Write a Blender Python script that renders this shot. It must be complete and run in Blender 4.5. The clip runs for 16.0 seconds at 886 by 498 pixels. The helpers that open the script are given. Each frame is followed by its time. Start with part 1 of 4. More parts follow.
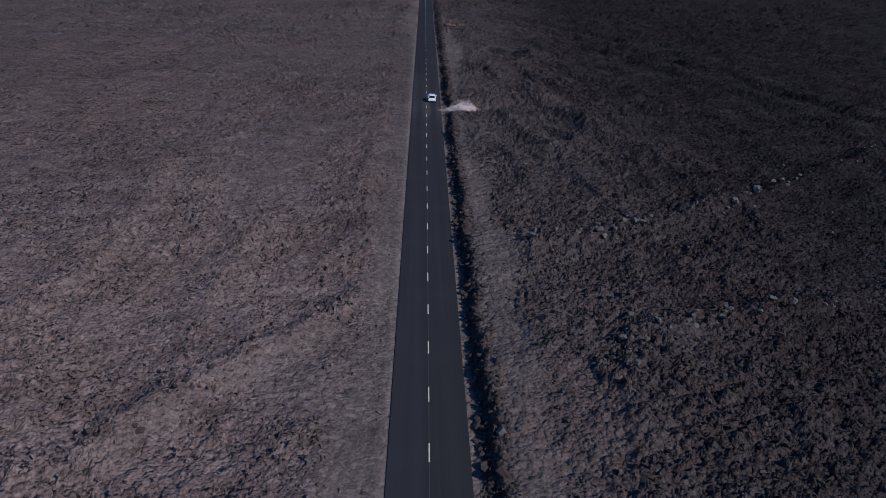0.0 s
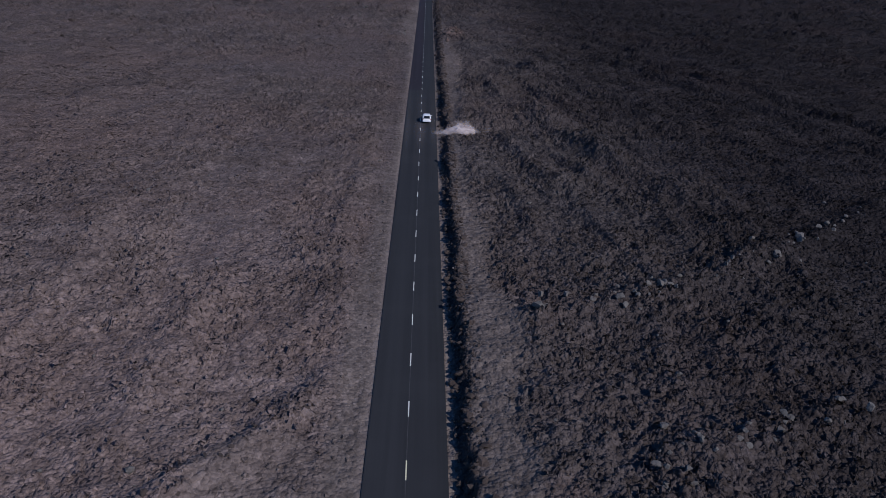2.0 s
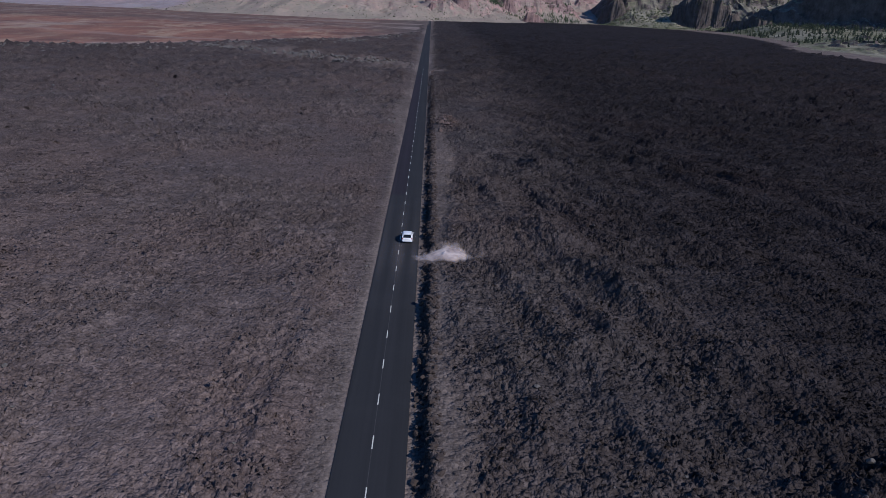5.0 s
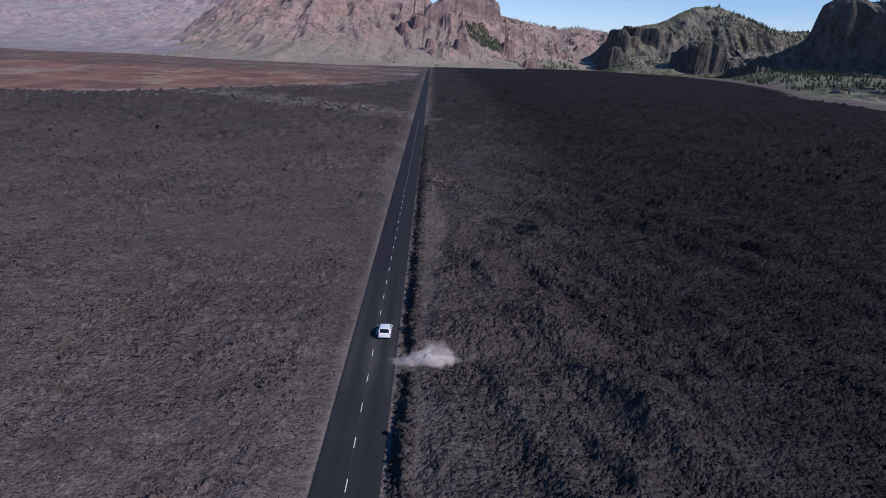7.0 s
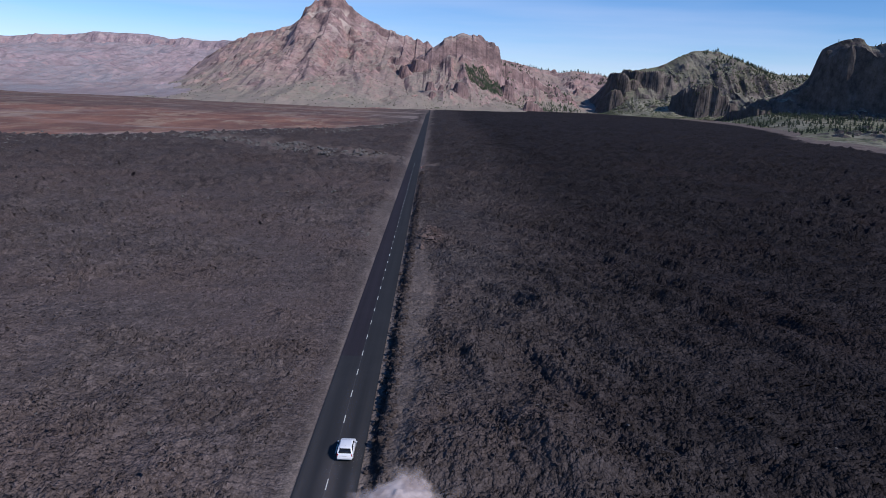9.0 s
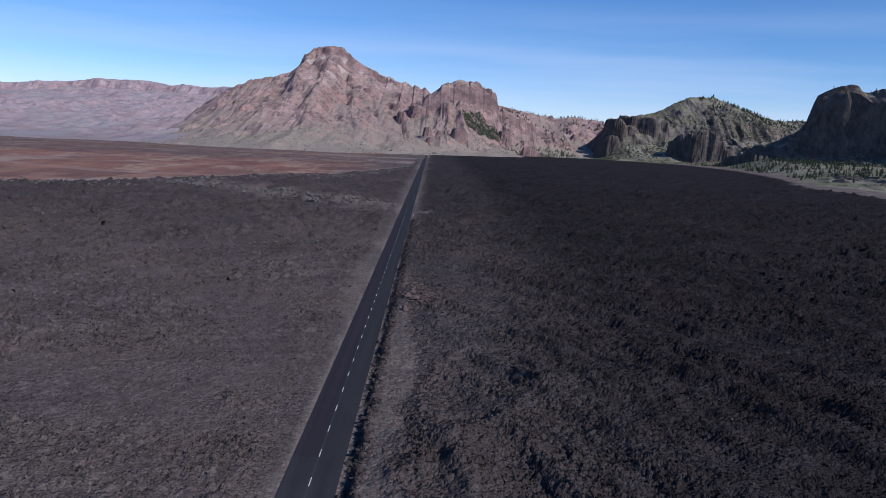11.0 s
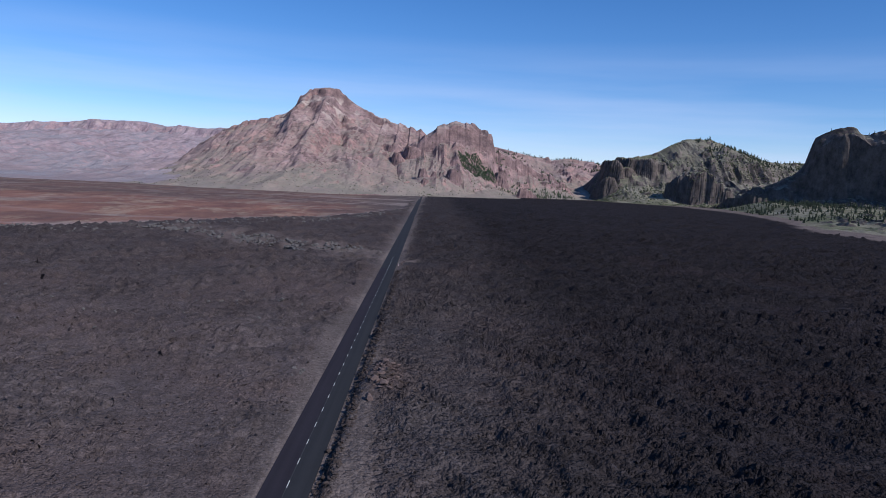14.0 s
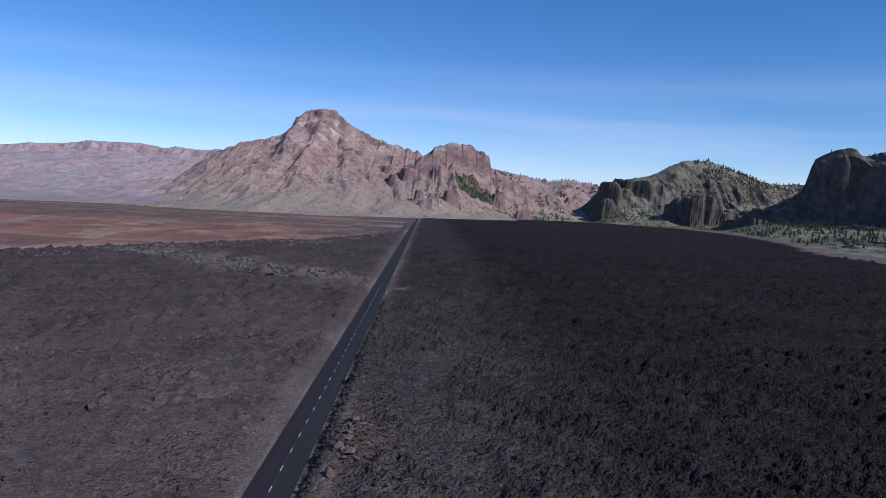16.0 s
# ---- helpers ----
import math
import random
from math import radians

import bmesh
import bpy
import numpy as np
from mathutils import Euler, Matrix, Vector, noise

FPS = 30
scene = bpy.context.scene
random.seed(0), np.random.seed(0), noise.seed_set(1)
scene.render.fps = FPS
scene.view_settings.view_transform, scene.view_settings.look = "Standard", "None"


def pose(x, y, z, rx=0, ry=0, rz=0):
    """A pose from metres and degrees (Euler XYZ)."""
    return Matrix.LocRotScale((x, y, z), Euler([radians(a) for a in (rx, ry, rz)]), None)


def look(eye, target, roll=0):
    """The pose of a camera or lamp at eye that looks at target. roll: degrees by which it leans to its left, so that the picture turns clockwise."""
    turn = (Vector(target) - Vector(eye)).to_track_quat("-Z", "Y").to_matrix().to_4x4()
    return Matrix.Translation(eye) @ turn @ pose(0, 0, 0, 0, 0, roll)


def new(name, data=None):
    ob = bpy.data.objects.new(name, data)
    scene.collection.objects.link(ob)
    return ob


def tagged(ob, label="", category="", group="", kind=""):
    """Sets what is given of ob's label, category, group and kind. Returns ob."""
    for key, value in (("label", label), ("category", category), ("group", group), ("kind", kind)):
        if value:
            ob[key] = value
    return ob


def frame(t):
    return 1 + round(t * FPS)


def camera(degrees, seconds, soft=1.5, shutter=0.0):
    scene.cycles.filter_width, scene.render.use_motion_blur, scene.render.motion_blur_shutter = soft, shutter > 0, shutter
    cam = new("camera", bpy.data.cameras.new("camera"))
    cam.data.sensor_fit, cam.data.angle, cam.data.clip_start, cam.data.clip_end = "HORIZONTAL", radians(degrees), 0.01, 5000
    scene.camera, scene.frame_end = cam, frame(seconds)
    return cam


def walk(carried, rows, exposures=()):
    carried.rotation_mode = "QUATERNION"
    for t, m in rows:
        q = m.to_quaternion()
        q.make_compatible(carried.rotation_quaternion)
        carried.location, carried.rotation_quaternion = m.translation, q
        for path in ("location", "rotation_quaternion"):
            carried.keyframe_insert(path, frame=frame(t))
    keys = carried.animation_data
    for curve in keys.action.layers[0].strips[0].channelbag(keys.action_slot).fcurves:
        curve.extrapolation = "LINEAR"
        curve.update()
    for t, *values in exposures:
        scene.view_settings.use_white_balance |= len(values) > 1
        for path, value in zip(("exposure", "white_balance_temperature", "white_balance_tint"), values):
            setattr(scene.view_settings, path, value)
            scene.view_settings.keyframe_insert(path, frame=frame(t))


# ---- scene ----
cam = camera(63.7, 16.0, soft=0.8)
PATH = [
    (0, (-1.564, -3.041, 36.594), (-1.485, -1.225, 35.759), 2.8),
    (0.5, (-1.281, 0.892, 36.63), (-1.203, 2.709, 35.797), 2.9),
    (1, (-0.659, 4.623, 36.752), (-0.585, 6.439, 35.918), 2.8),
    (1.5, (-0.123, 8.812, 36.912), (-0.051, 10.628, 36.077), 2.8),
    (2, (0.418, 13.048, 37.022), (0.486, 14.865, 36.188), 2.7),
    (2.5, (1.064, 17.823, 37.074), (1.13, 19.643, 36.249), 2.7),
    (3, (1.617, 22.55, 37.208), (1.682, 24.38, 36.403), 2.7),
    (3.5, (2.324, 27.816, 37.247), (2.385, 29.663, 36.482), 2.7),
    (4, (2.937, 32.942, 37.271), (2.995, 34.806, 36.548), 2.6),
    (4.5, (3.54, 38.416, 37.312), (3.595, 40.296, 36.631), 2.6),
    (5, (3.911, 43.424, 37.448), (3.966, 45.313, 36.796), 2.6),
    (5.2, (4.142, 45.928, 37.425), (4.2, 47.822, 36.787), 2.7),
    (7.3, (6.683, 66.404, 38.716), (6.731, 68.333, 38.191), 2.7),
    (7.5, (6.942, 68.563, 38.729), (6.99, 70.495, 38.215), 2.8),
    (8, (7.682, 74.065, 38.904), (7.728, 76.005, 38.42), 2.8),
    (8.5, (8.191, 78.93, 38.925), (8.237, 80.876, 38.466), 2.8),
    (9, (9.093, 84.713, 38.942), (9.136, 86.666, 38.511), 2.7),
    (9.2, (9.537, 87.119, 38.871), (9.577, 89.076, 38.459), 2.7),
    (11.5, (12.647, 108.938, 38.595), (12.69, 110.917, 38.308), 2.7),
    (12, (13.441, 114.169, 38.847), (13.484, 116.151, 38.586), 2.7),
    (12.5, (14.075, 118.838, 38.91), (14.119, 120.823, 38.668), 2.7),
    (13, (14.769, 124.254, 39.193), (14.814, 126.241, 38.966), 2.8),
    (13.5, (15.5, 129.621, 39.417), (15.545, 131.609, 39.204), 2.8),
    (14, (16.205, 135.138, 39.622), (16.251, 137.128, 39.425), 2.8),
    (14.5, (16.927, 140.748, 39.701), (16.974, 142.739, 39.518), 2.8),
    (15, (17.673, 146.62, 39.724), (17.721, 148.612, 39.557), 2.8),
    (15.5, (18.369, 152.79, 39.648), (18.418, 154.783, 39.495), 2.8),
    (16, (19.13, 158.912, 39.577), (19.18, 160.907, 39.44), 2.8),
]
walk(cam, [(t, look(eye, target, roll)) for t, eye, target, roll in PATH], [(0.0, -0.24, 6050, 15.0), (3.0, -0.16, 6050, 15.0), (5.0, -0.09, 6050, 15.0), (8.5, 0.02, 6050, 15.0), (16.0, 0.05, 6050, 15.0)])

# ---- world, sun and exposure ----
SUN = Vector((1.33, -1.15, 1.40)).normalized()
world = bpy.data.worlds.new("sky")
scene.world = world
world.use_nodes = True
wn, wl = world.node_tree.nodes, world.node_tree.links
wn.clear()
w_out = wn.new("ShaderNodeOutputWorld")
w_bg = wn.new("ShaderNodeBackground")
w_bg.inputs["Strength"].default_value = 0.115
sky = wn.new("ShaderNodeTexSky")
sky.sky_type, sky.sun_disc = "NISHITA", False
sky.sun_elevation = math.asin(SUN.z)
sky.sun_rotation = math.atan2(SUN.x, SUN.y)
sky.altitude, sky.air_density, sky.dust_density, sky.ozone_density = 2100, 1.0, 0.1, 3.0
w_co = wn.new("ShaderNodeTexCoord")
w_sep = wn.new("ShaderNodeSeparateXYZ")
w_map = wn.new("ShaderNodeMapping")
w_map.inputs["Scale"].default_value = (1.2, 1.2, 15.0)
w_noise = wn.new("ShaderNodeTexNoise")
w_noise.inputs["Scale"].default_value, w_noise.inputs["Detail"].default_value = 1.6, 5
w_ramp = wn.new("ShaderNodeMapRange")
w_ramp.inputs[1].default_value, w_ramp.inputs[2].default_value = 0.36, 0.74
w_low = wn.new("ShaderNodeMapRange")
w_low.inputs[1].default_value, w_low.inputs[2].default_value = 0.19, 0.05
w_mul = wn.new("ShaderNodeMath")
w_mul.operation = "MULTIPLY"
w_mul2 = wn.new("ShaderNodeMath")
w_mul2.operation = "MULTIPLY"
w_mul2.inputs[1].default_value = 0.65
w_mix = wn.new("ShaderNodeMix")
w_mix.data_type = "RGBA"
w_mix.inputs["B"].default_value = (5.3, 6.1, 7.9, 1)
wl.new(w_co.outputs["Generated"], w_sep.inputs[0])
wl.new(w_co.outputs["Generated"], w_map.inputs[0])
wl.new(w_map.outputs[0], w_noise.inputs["Vector"])
wl.new(w_noise.outputs[0], w_ramp.inputs[0])
wl.new(w_sep.outputs[2], w_low.inputs[0])
wl.new(w_ramp.outputs[0], w_mul.inputs[0])
wl.new(w_low.outputs[0], w_mul.inputs[1])
wl.new(w_mul.outputs[0], w_mul2.inputs[0])
wl.new(w_mul2.outputs[0], w_mix.inputs["Factor"])
w_sat = wn.new("ShaderNodeHueSaturation")
w_sat.inputs["Saturation"].default_value = 1.26
w_tint = wn.new("ShaderNodeMix")
w_tint.data_type, w_tint.blend_type = "RGBA", "MULTIPLY"
w_tint.inputs["Factor"].default_value = 1.0
w_tint.inputs["B"].default_value = (0.93, 0.92, 1.0, 1)
wl.new(sky.outputs[0], w_sat.inputs["Color"])
wl.new(w_sat.outputs[0], w_tint.inputs["A"])
wl.new(w_tint.outputs["Result"], w_mix.inputs["A"])
wl.new(w_mix.outputs["Result"], w_bg.inputs["Color"])
wl.new(w_bg.outputs[0], w_out.inputs[0])

sun = new("sun", bpy.data.lights.new("sun", "SUN"))
sun.data.energy, sun.data.angle, sun.data.color = 3.6, radians(0.53), (1.0, 0.95, 0.89)
sun.matrix_world = look(SUN * 500, (0, 0, 0))


# ---- materials ----
class Nodes:
    """A small writer of node materials."""

    def __init__(self, name, roughness=0.9, metallic=0.0):
        self.mat = bpy.data.materials.new(name)
        self.mat.use_nodes = True
        self.t = self.mat.node_tree
        self.bsdf = self.t.nodes["Principled BSDF"]
        self.bsdf.inputs["Roughness"].default_value = roughness
        self.bsdf.inputs["Metallic"].default_value = metallic
        self.co = self.t.nodes.new("ShaderNodeTexCoord").outputs["Object"]

    def n(self, kind, **inputs):
        node = self.t.nodes.new(kind)
        for k, v in inputs.items():
            self.put(node, k.replace("_", " "), v)
        return node

    def put(self, node, key, v):
        sock = node.inputs[key]
        if isinstance(v, bpy.types.NodeSocket):
            self.t.links.new(v, sock)
        else:
            sock.default_value = v

    def stretched(self, scale):
        m = self.n("ShaderNodeMapping", Vector=self.co)
        m.inputs["Scale"].default_value = scale
        return m.outputs[0]

    def noise(self, scale, detail=4.0, rough=0.6, vector=None):
        return self.n("ShaderNodeTexNoise", Vector=vector or self.co, Scale=scale, Detail=detail, Roughness=rough).outputs[0]

    def cells(self, scale, vector=None):
        return self.n("ShaderNodeTexVoronoi", Vector=vector or self.co, Scale=scale)

    def height(self):
        z = self.t.nodes.new("ShaderNodeSeparateXYZ")
        self.t.links.new(self.co, z.inputs[0])
        return z.outputs[2]

    def edges(self, scale):
        v = self.cells(scale)
        v.feature = "DISTANCE_TO_EDGE"
        return v.outputs["Distance"]

    def span(self, v, a, b, c=0.0, d=1.0):
        m = self.n("ShaderNodeMapRange")
        self.put(m, 0, v)
        for i, q in enumerate((a, b, c, d)):
            m.inputs[i + 1].default_value = q
        return m.outputs[0]

    def mix(self, f, a, b, blend="MIX"):
        m = self.t.nodes.new("ShaderNodeMix")
        m.data_type, m.blend_type = "RGBA", blend
        for key, v in (("Factor", f), ("A", a), ("B", b)):
            if isinstance(v, tuple) and len(v) == 3:
                v = (*v, 1)
            self.put(m, key, v)
        return m.outputs["Result"]

    def math(self, op, a, b=0.0):
        m = self.t.nodes.new("ShaderNodeMath")
        m.operation = op
        self.put(m, 0, a), self.put(m, 1, b)
        return m.outputs[0]

    def attr(self, name):
        m = self.t.nodes.new("ShaderNodeAttribute")
        m.attribute_name = name
        return m.outputs["Fac"]

    def done(self, color, bump=None, distance=0.1, strength=0.6):
        if isinstance(color, tuple):
            color = (*color, 1)
        self.put(self.bsdf, "Base Color", color)
        self.bsdf.inputs["Specular IOR Level"].default_value = min(self.bsdf.inputs["Specular IOR Level"].default_value, 0.5)
        if bump is not None:
            b = self.n("ShaderNodeBump", Height=bump, Distance=distance, Strength=strength)
            self.t.links.new(b.outputs[0], self.bsdf.inputs["Normal"])
        return self.mat


def plain(name, color, roughness=0.6, metallic=0.0, grain=0.12, scale=8.0):
    m = Nodes(name, roughness, metallic)
    f = m.noise(scale, 5)
    dark = tuple(c * (1 - grain) for c in color)
    light = tuple(min(1, c * (1 + grain)) for c in color)
    return m.done(m.mix(m.span(f, 0.3, 0.7), dark, light))


def lava_ground():
    m = Nodes("lava clinker ground", 1.0)
    m.bsdf.inputs["Specular IOR Level"].default_value = 0.05
    big, mid, fine = m.noise(0.018, 3), m.noise(0.35, 5, 0.65), m.noise(4.5, 5, 0.7)
    rock, chip = m.cells(1.9), m.cells(4.6)
    lava = m.mix(m.span(mid, 0.3, 0.7), (0.0488, 0.0414, 0.0405), (0.0948, 0.0800, 0.0764))
    lava = m.mix(m.span(big, 0.42, 0.62), lava, m.mix(m.span(fine, 0.3, 0.7), (0.0552, 0.0432, 0.0414), (0.1095, 0.0874, 0.0810)))
    brown = m.mix(m.span(mid, 0.3, 0.7), (0.1162, 0.0880, 0.0805), (0.2015, 0.1540, 0.1399))
    brown = m.mix(m.span(big, 0.42, 0.62), brown, m.mix(m.span(fine, 0.3, 0.7), (0.1223, 0.0880, 0.0792), (0.2130, 0.1558, 0.1382)))
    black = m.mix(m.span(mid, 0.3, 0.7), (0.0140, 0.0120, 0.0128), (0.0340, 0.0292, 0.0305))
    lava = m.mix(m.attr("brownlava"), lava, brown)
    lava = m.mix(m.attr("blacklava_shade"), lava, black)
    tone = m.math("MULTIPLY", m.span(rock.outputs["Color"], 0.0, 1.0, 0.68, 1.32), m.span(chip.outputs["Color"], 0.0, 1.0, 0.72, 1.28))
    gravel = m.mix(m.span(fine, 0.25, 0.75), (0.080, 0.066, 0.059), (0.145, 0.118, 0.105))
    gravel = m.mix(m.attr("brownlava"), gravel, m.mix(m.span(fine, 0.25, 0.75), (0.1010, 0.0808, 0.0718), (0.1757, 0.1436, 0.1249)))
    broad = m.span(m.noise(0.07, 5, 0.65, m.stretched((0.6, 1.5, 1))), 0.3, 0.7, 0.86, 1.14)
    geo = m.t.nodes.new("ShaderNodeNewGeometry")
    tone = m.math("MULTIPLY", m.math("MULTIPLY", tone, broad), m.span(geo.outputs["Random Per Island"], 0.0, 1.0, 0.75, 1.3))
    patches = m.span(m.noise(0.022, 6, 0.72, m.stretched((1.0, 0.6, 1))), 0.33, 0.67, 0.86, 1.14)
    tone = m.math("MULTIPLY", tone, patches)
    lava = m.mix(1.0, m.mix(m.attr("gravel"), lava, gravel), tone, "MULTIPLY")
    red = m.mix(m.span(m.noise(0.035, 6, 0.72, m.stretched((0.8, 0.26, 1))), 0.36, 0.62), (0.125, 0.058, 0.048), (0.270, 0.125, 0.085))
    red = m.mix(m.math("MULTIPLY", m.span(m.noise(0.016, 6, 0.75, m.stretched((1.4, 0.5, 1))), 0.52, 0.60), 0.8), red, (0.330, 0.235, 0.165))
    pale = m.mix(m.span(m.noise(0.05, 5, 0.7), 0.35, 0.65), (0.230, 0.175, 0.160), (0.400, 0.330, 0.280))
    c = m.mix(m.attr("redsoil"), lava, red)
    c = m.mix(m.attr("palesoil"), c, pale)
    # rounded lumps of clinker at three sizes, in metres
    wobble = m.n("ShaderNodeVectorMath")
    wobble.operation = "SCALE"
    wobble.inputs["Scale"].default_value = 0.14
    m.put(wobble, 0, m.n("ShaderNodeTexNoise", Vector=m.co, Scale=1.6, Detail=3.0).outputs["Color"])
    moved = m.n("ShaderNodeVectorMath")
    m.put(moved, 0, m.co), m.put(moved, 1, wobble.outputs[0])
    h = m.math("MULTIPLY", fine, 0.10)
    calm = m.attr("calm")
    for scale, high, least in ((0.75, 0.55, 0.12), (1.7, 0.42, 0.24), (3.3, 0.22, 0.7)):
        d = m.cells(scale, moved.outputs[0]).outputs["Distance"]
        h = m.math("SUBTRACT", h, m.math("MULTIPLY", m.math("MULTIPLY", d, d), m.span(calm, 0.0, 1.0, high, high * least)))
    soft = m.math("SUBTRACT", 1.0, m.math("MULTIPLY", m.math("MAXIMUM", m.attr("gravel"), m.math("MAXIMUM", m.attr("redsoil"), m.attr("palesoil"))), 0.7))
    return m.done(c, m.math("MULTIPLY", h, soft), 1.0, 1.0)


def stone_mat(name, dark, light, scale=3.0):
    m = Nodes(name, 0.93)
    m.bsdf.inputs["Specular IOR Level"].default_value = 0.2
    info = m.t.nodes.new("ShaderNodeObjectInfo")
    geo = m.t.nodes.new("ShaderNodeNewGeometry")
    vary = m.math("ADD", m.math("MULTIPLY", info.outputs["Random"], 0.5), m.math("MULTIPLY", geo.outputs["Random Per Island"], 0.5))
    f = m.noise(scale, 6, 0.7)
    c = m.mix(m.span(f, 0.3, 0.7), dark, light)
    c = m.mix(m.span(vary, 0.0, 1.0, 0.0, 0.5), c, tuple(v * 1.2 for v in light))
    return m.done(c, f, 0.08, 0.8)


def asphalt(name="worn asphalt", tint=(1.0, 1.0, 1.0)):
    m = Nodes(name, 0.9)
    m.bsdf.inputs["Specular IOR Level"].default_value = 0.06
    lanes = m.noise(0.5, 4, 0.6, m.stretched((1.6, 0.02, 1)))
    grain, spots = m.noise(30, 3, 0.7), m.noise(0.12, 5, 0.6)
    c = m.mix(m.span(lanes, 0.3, 0.7), (0.024, 0.025, 0.0275), (0.036, 0.037, 0.040))
    c = m.mix(m.math("MULTIPLY", m.span(spots, 0.5, 0.75), 0.4), c, (0.042, 0.043, 0.046))
    c = m.mix(m.math("MULTIPLY", m.span(grain, 0.4, 0.8), 0.3), c, (0.055, 0.056, 0.060))
    return m.done(m.mix(1.0, c, tint, "MULTIPLY"), grain, 0.01, 0.3)


def mountain_mat(name, rock_dark, rock_light, talus, green, green_amount, pale_amount=0.0, low=None, outcrop=0.0):
    m = Nodes(name, 0.95)
    m.bsdf.inputs["Specular IOR Level"].default_value = 0.1
    big, mid, fine = m.noise(0.006, 4), m.noise(0.03, 6, 0.68), m.noise(0.16, 5, 0.7)
    streak = m.noise(0.02, 5, 0.65, m.stretched((1.6, 0.5, 0.35)))
    nz = m.t.nodes.new("ShaderNodeSeparateXYZ")
    geo = m.t.nodes.new("ShaderNodeNewGeometry")
    m.t.links.new(geo.outputs["Normal"], nz.inputs[0])
    flat = m.span(m.math("ADD", nz.outputs[2], m.math("MULTIPLY", m.math("SUBTRACT", fine, 0.5), 0.35)), 0.66, 0.92)
    warm = tuple(v * k for v, k in zip(rock_light, (1.06, 0.95, 0.88)))
    rock = m.mix(m.span(mid, 0.40, 0.60), rock_dark, m.mix(m.span(big, 0.4, 0.6), rock_light, warm))
    soil = m.mix(m.span(streak, 0.40, 0.60), talus, tuple(0.62 * v for v in talus))
    soil = m.mix(m.math("MULTIPLY", m.span(m.noise(0.012, 4), 0.48, 0.6), 0.4), soil, warm)
    soil = m.mix(m.math("MULTIPLY", m.span(m.cells(0.07).outputs["Distance"], 0.42, 0.2), 0.2), soil, rock_dark)
    if low:
        soil = m.mix(m.math("MULTIPLY", m.span(m.math("ADD", m.height(), m.math("MULTIPLY", m.math("SUBTRACT", mid, 0.5), 120.0)), 75, 5), 0.65), soil, low)
    c = m.mix(flat, rock, soil)
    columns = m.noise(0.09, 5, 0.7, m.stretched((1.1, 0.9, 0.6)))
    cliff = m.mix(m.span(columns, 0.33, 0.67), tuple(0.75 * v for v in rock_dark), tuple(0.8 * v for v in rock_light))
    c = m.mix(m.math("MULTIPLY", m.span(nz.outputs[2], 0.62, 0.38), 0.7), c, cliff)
    if outcrop:
        knots = m.math("MULTIPLY", m.span(m.noise(0.017, 7, 0.74, m.stretched((1.0, 1.0, 1.3))), 0.545, 0.60), outcrop)
        c = m.mix(m.math("MULTIPLY", knots, m.span(m.height(), 35, 110)), c, m.mix(m.span(fine, 0.4, 0.6), tuple(0.8 * v for v in rock_dark), tuple(0.45 * v for v in rock_light)))
    if outcrop > 0.5:
        c = m.mix(m.math("MULTIPLY", m.span(m.math("ADD", m.height(), m.math("MULTIPLY", mid, 40.0)), 278, 292), 0.75), c, cliff)
    veg = m.math("MULTIPLY", m.span(m.math("ADD", big, m.math("MULTIPLY", fine, 0.8)), 0.82, 1.02), m.math("MULTIPLY", flat, green_amount))
    c = m.mix(veg, c, green)
    shrub = m.math("MULTIPLY", m.span(m.cells(0.11).outputs["Distance"], 0.32, 0.16), m.math("MULTIPLY", m.span(big, 0.4, 0.6), 0.75 * green_amount))
    c = m.mix(shrub, c, tuple(0.45 * g for g in green))
    if pale_amount:
        c = m.mix(m.math("MULTIPLY", m.math("MULTIPLY", m.span(m.noise(0.014, 4), 0.54, 0.60), m.math("MULTIPLY", m.span(m.height(), 150, 230), m.span(m.height(), 275, 255))), pale_amount), c, (0.52, 0.43, 0.36))
    h = m.math("ADD", m.math("MULTIPLY", mid, 1.0), m.math("MULTIPLY", fine, 0.5))
    return m.done(c, h, 5.0, 0.7)


def leaf_mat(name, dark, light):
    m = Nodes(name, 0.85)
    geo = m.t.nodes.new("ShaderNodeNewGeometry")
    return m.done(m.mix(geo.outputs["Random Per Island"], dark, light))


M_GROUND = lava_ground()
M_LAVA = stone_mat("lava boulder", (0.028, 0.020, 0.017), (0.068, 0.052, 0.045))
M_PALE_STONE = stone_mat("weathered grey boulder", (0.062, 0.057, 0.053), (0.135, 0.122, 0.112))
M_RED_STONE = stone_mat("red scoria boulder", (0.068, 0.047, 0.041), (0.150, 0.108, 0.094))
M_ROAD = asphalt()
M_PAINT = plain("worn white road paint", (0.62, 0.62, 0.56), 0.7, 0, 0.25, 3)
M_YELLOW = plain("worn yellowed road paint", (0.61, 0.57, 0.38), 0.7, 0, 0.25, 3)
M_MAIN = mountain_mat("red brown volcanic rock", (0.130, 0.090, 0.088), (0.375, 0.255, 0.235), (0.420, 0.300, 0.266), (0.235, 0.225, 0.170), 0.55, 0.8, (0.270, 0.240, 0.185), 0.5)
# the plateau's rock colours hold the lilac-blue haze of distance
M_FAR = mountain_mat("distant rock with haze tint", (0.225, 0.172, 0.188), (0.400, 0.303, 0.315), (0.400, 0.312, 0.312), (0.280, 0.285, 0.300), 0.6, 0.3, (0.255, 0.205, 0.200), 0.35)
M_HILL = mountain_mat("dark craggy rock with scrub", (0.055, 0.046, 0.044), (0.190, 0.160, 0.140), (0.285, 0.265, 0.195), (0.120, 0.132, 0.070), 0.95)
M_PINE = leaf_mat("pine needles", (0.012, 0.022, 0.010), (0.036, 0.050, 0.022))
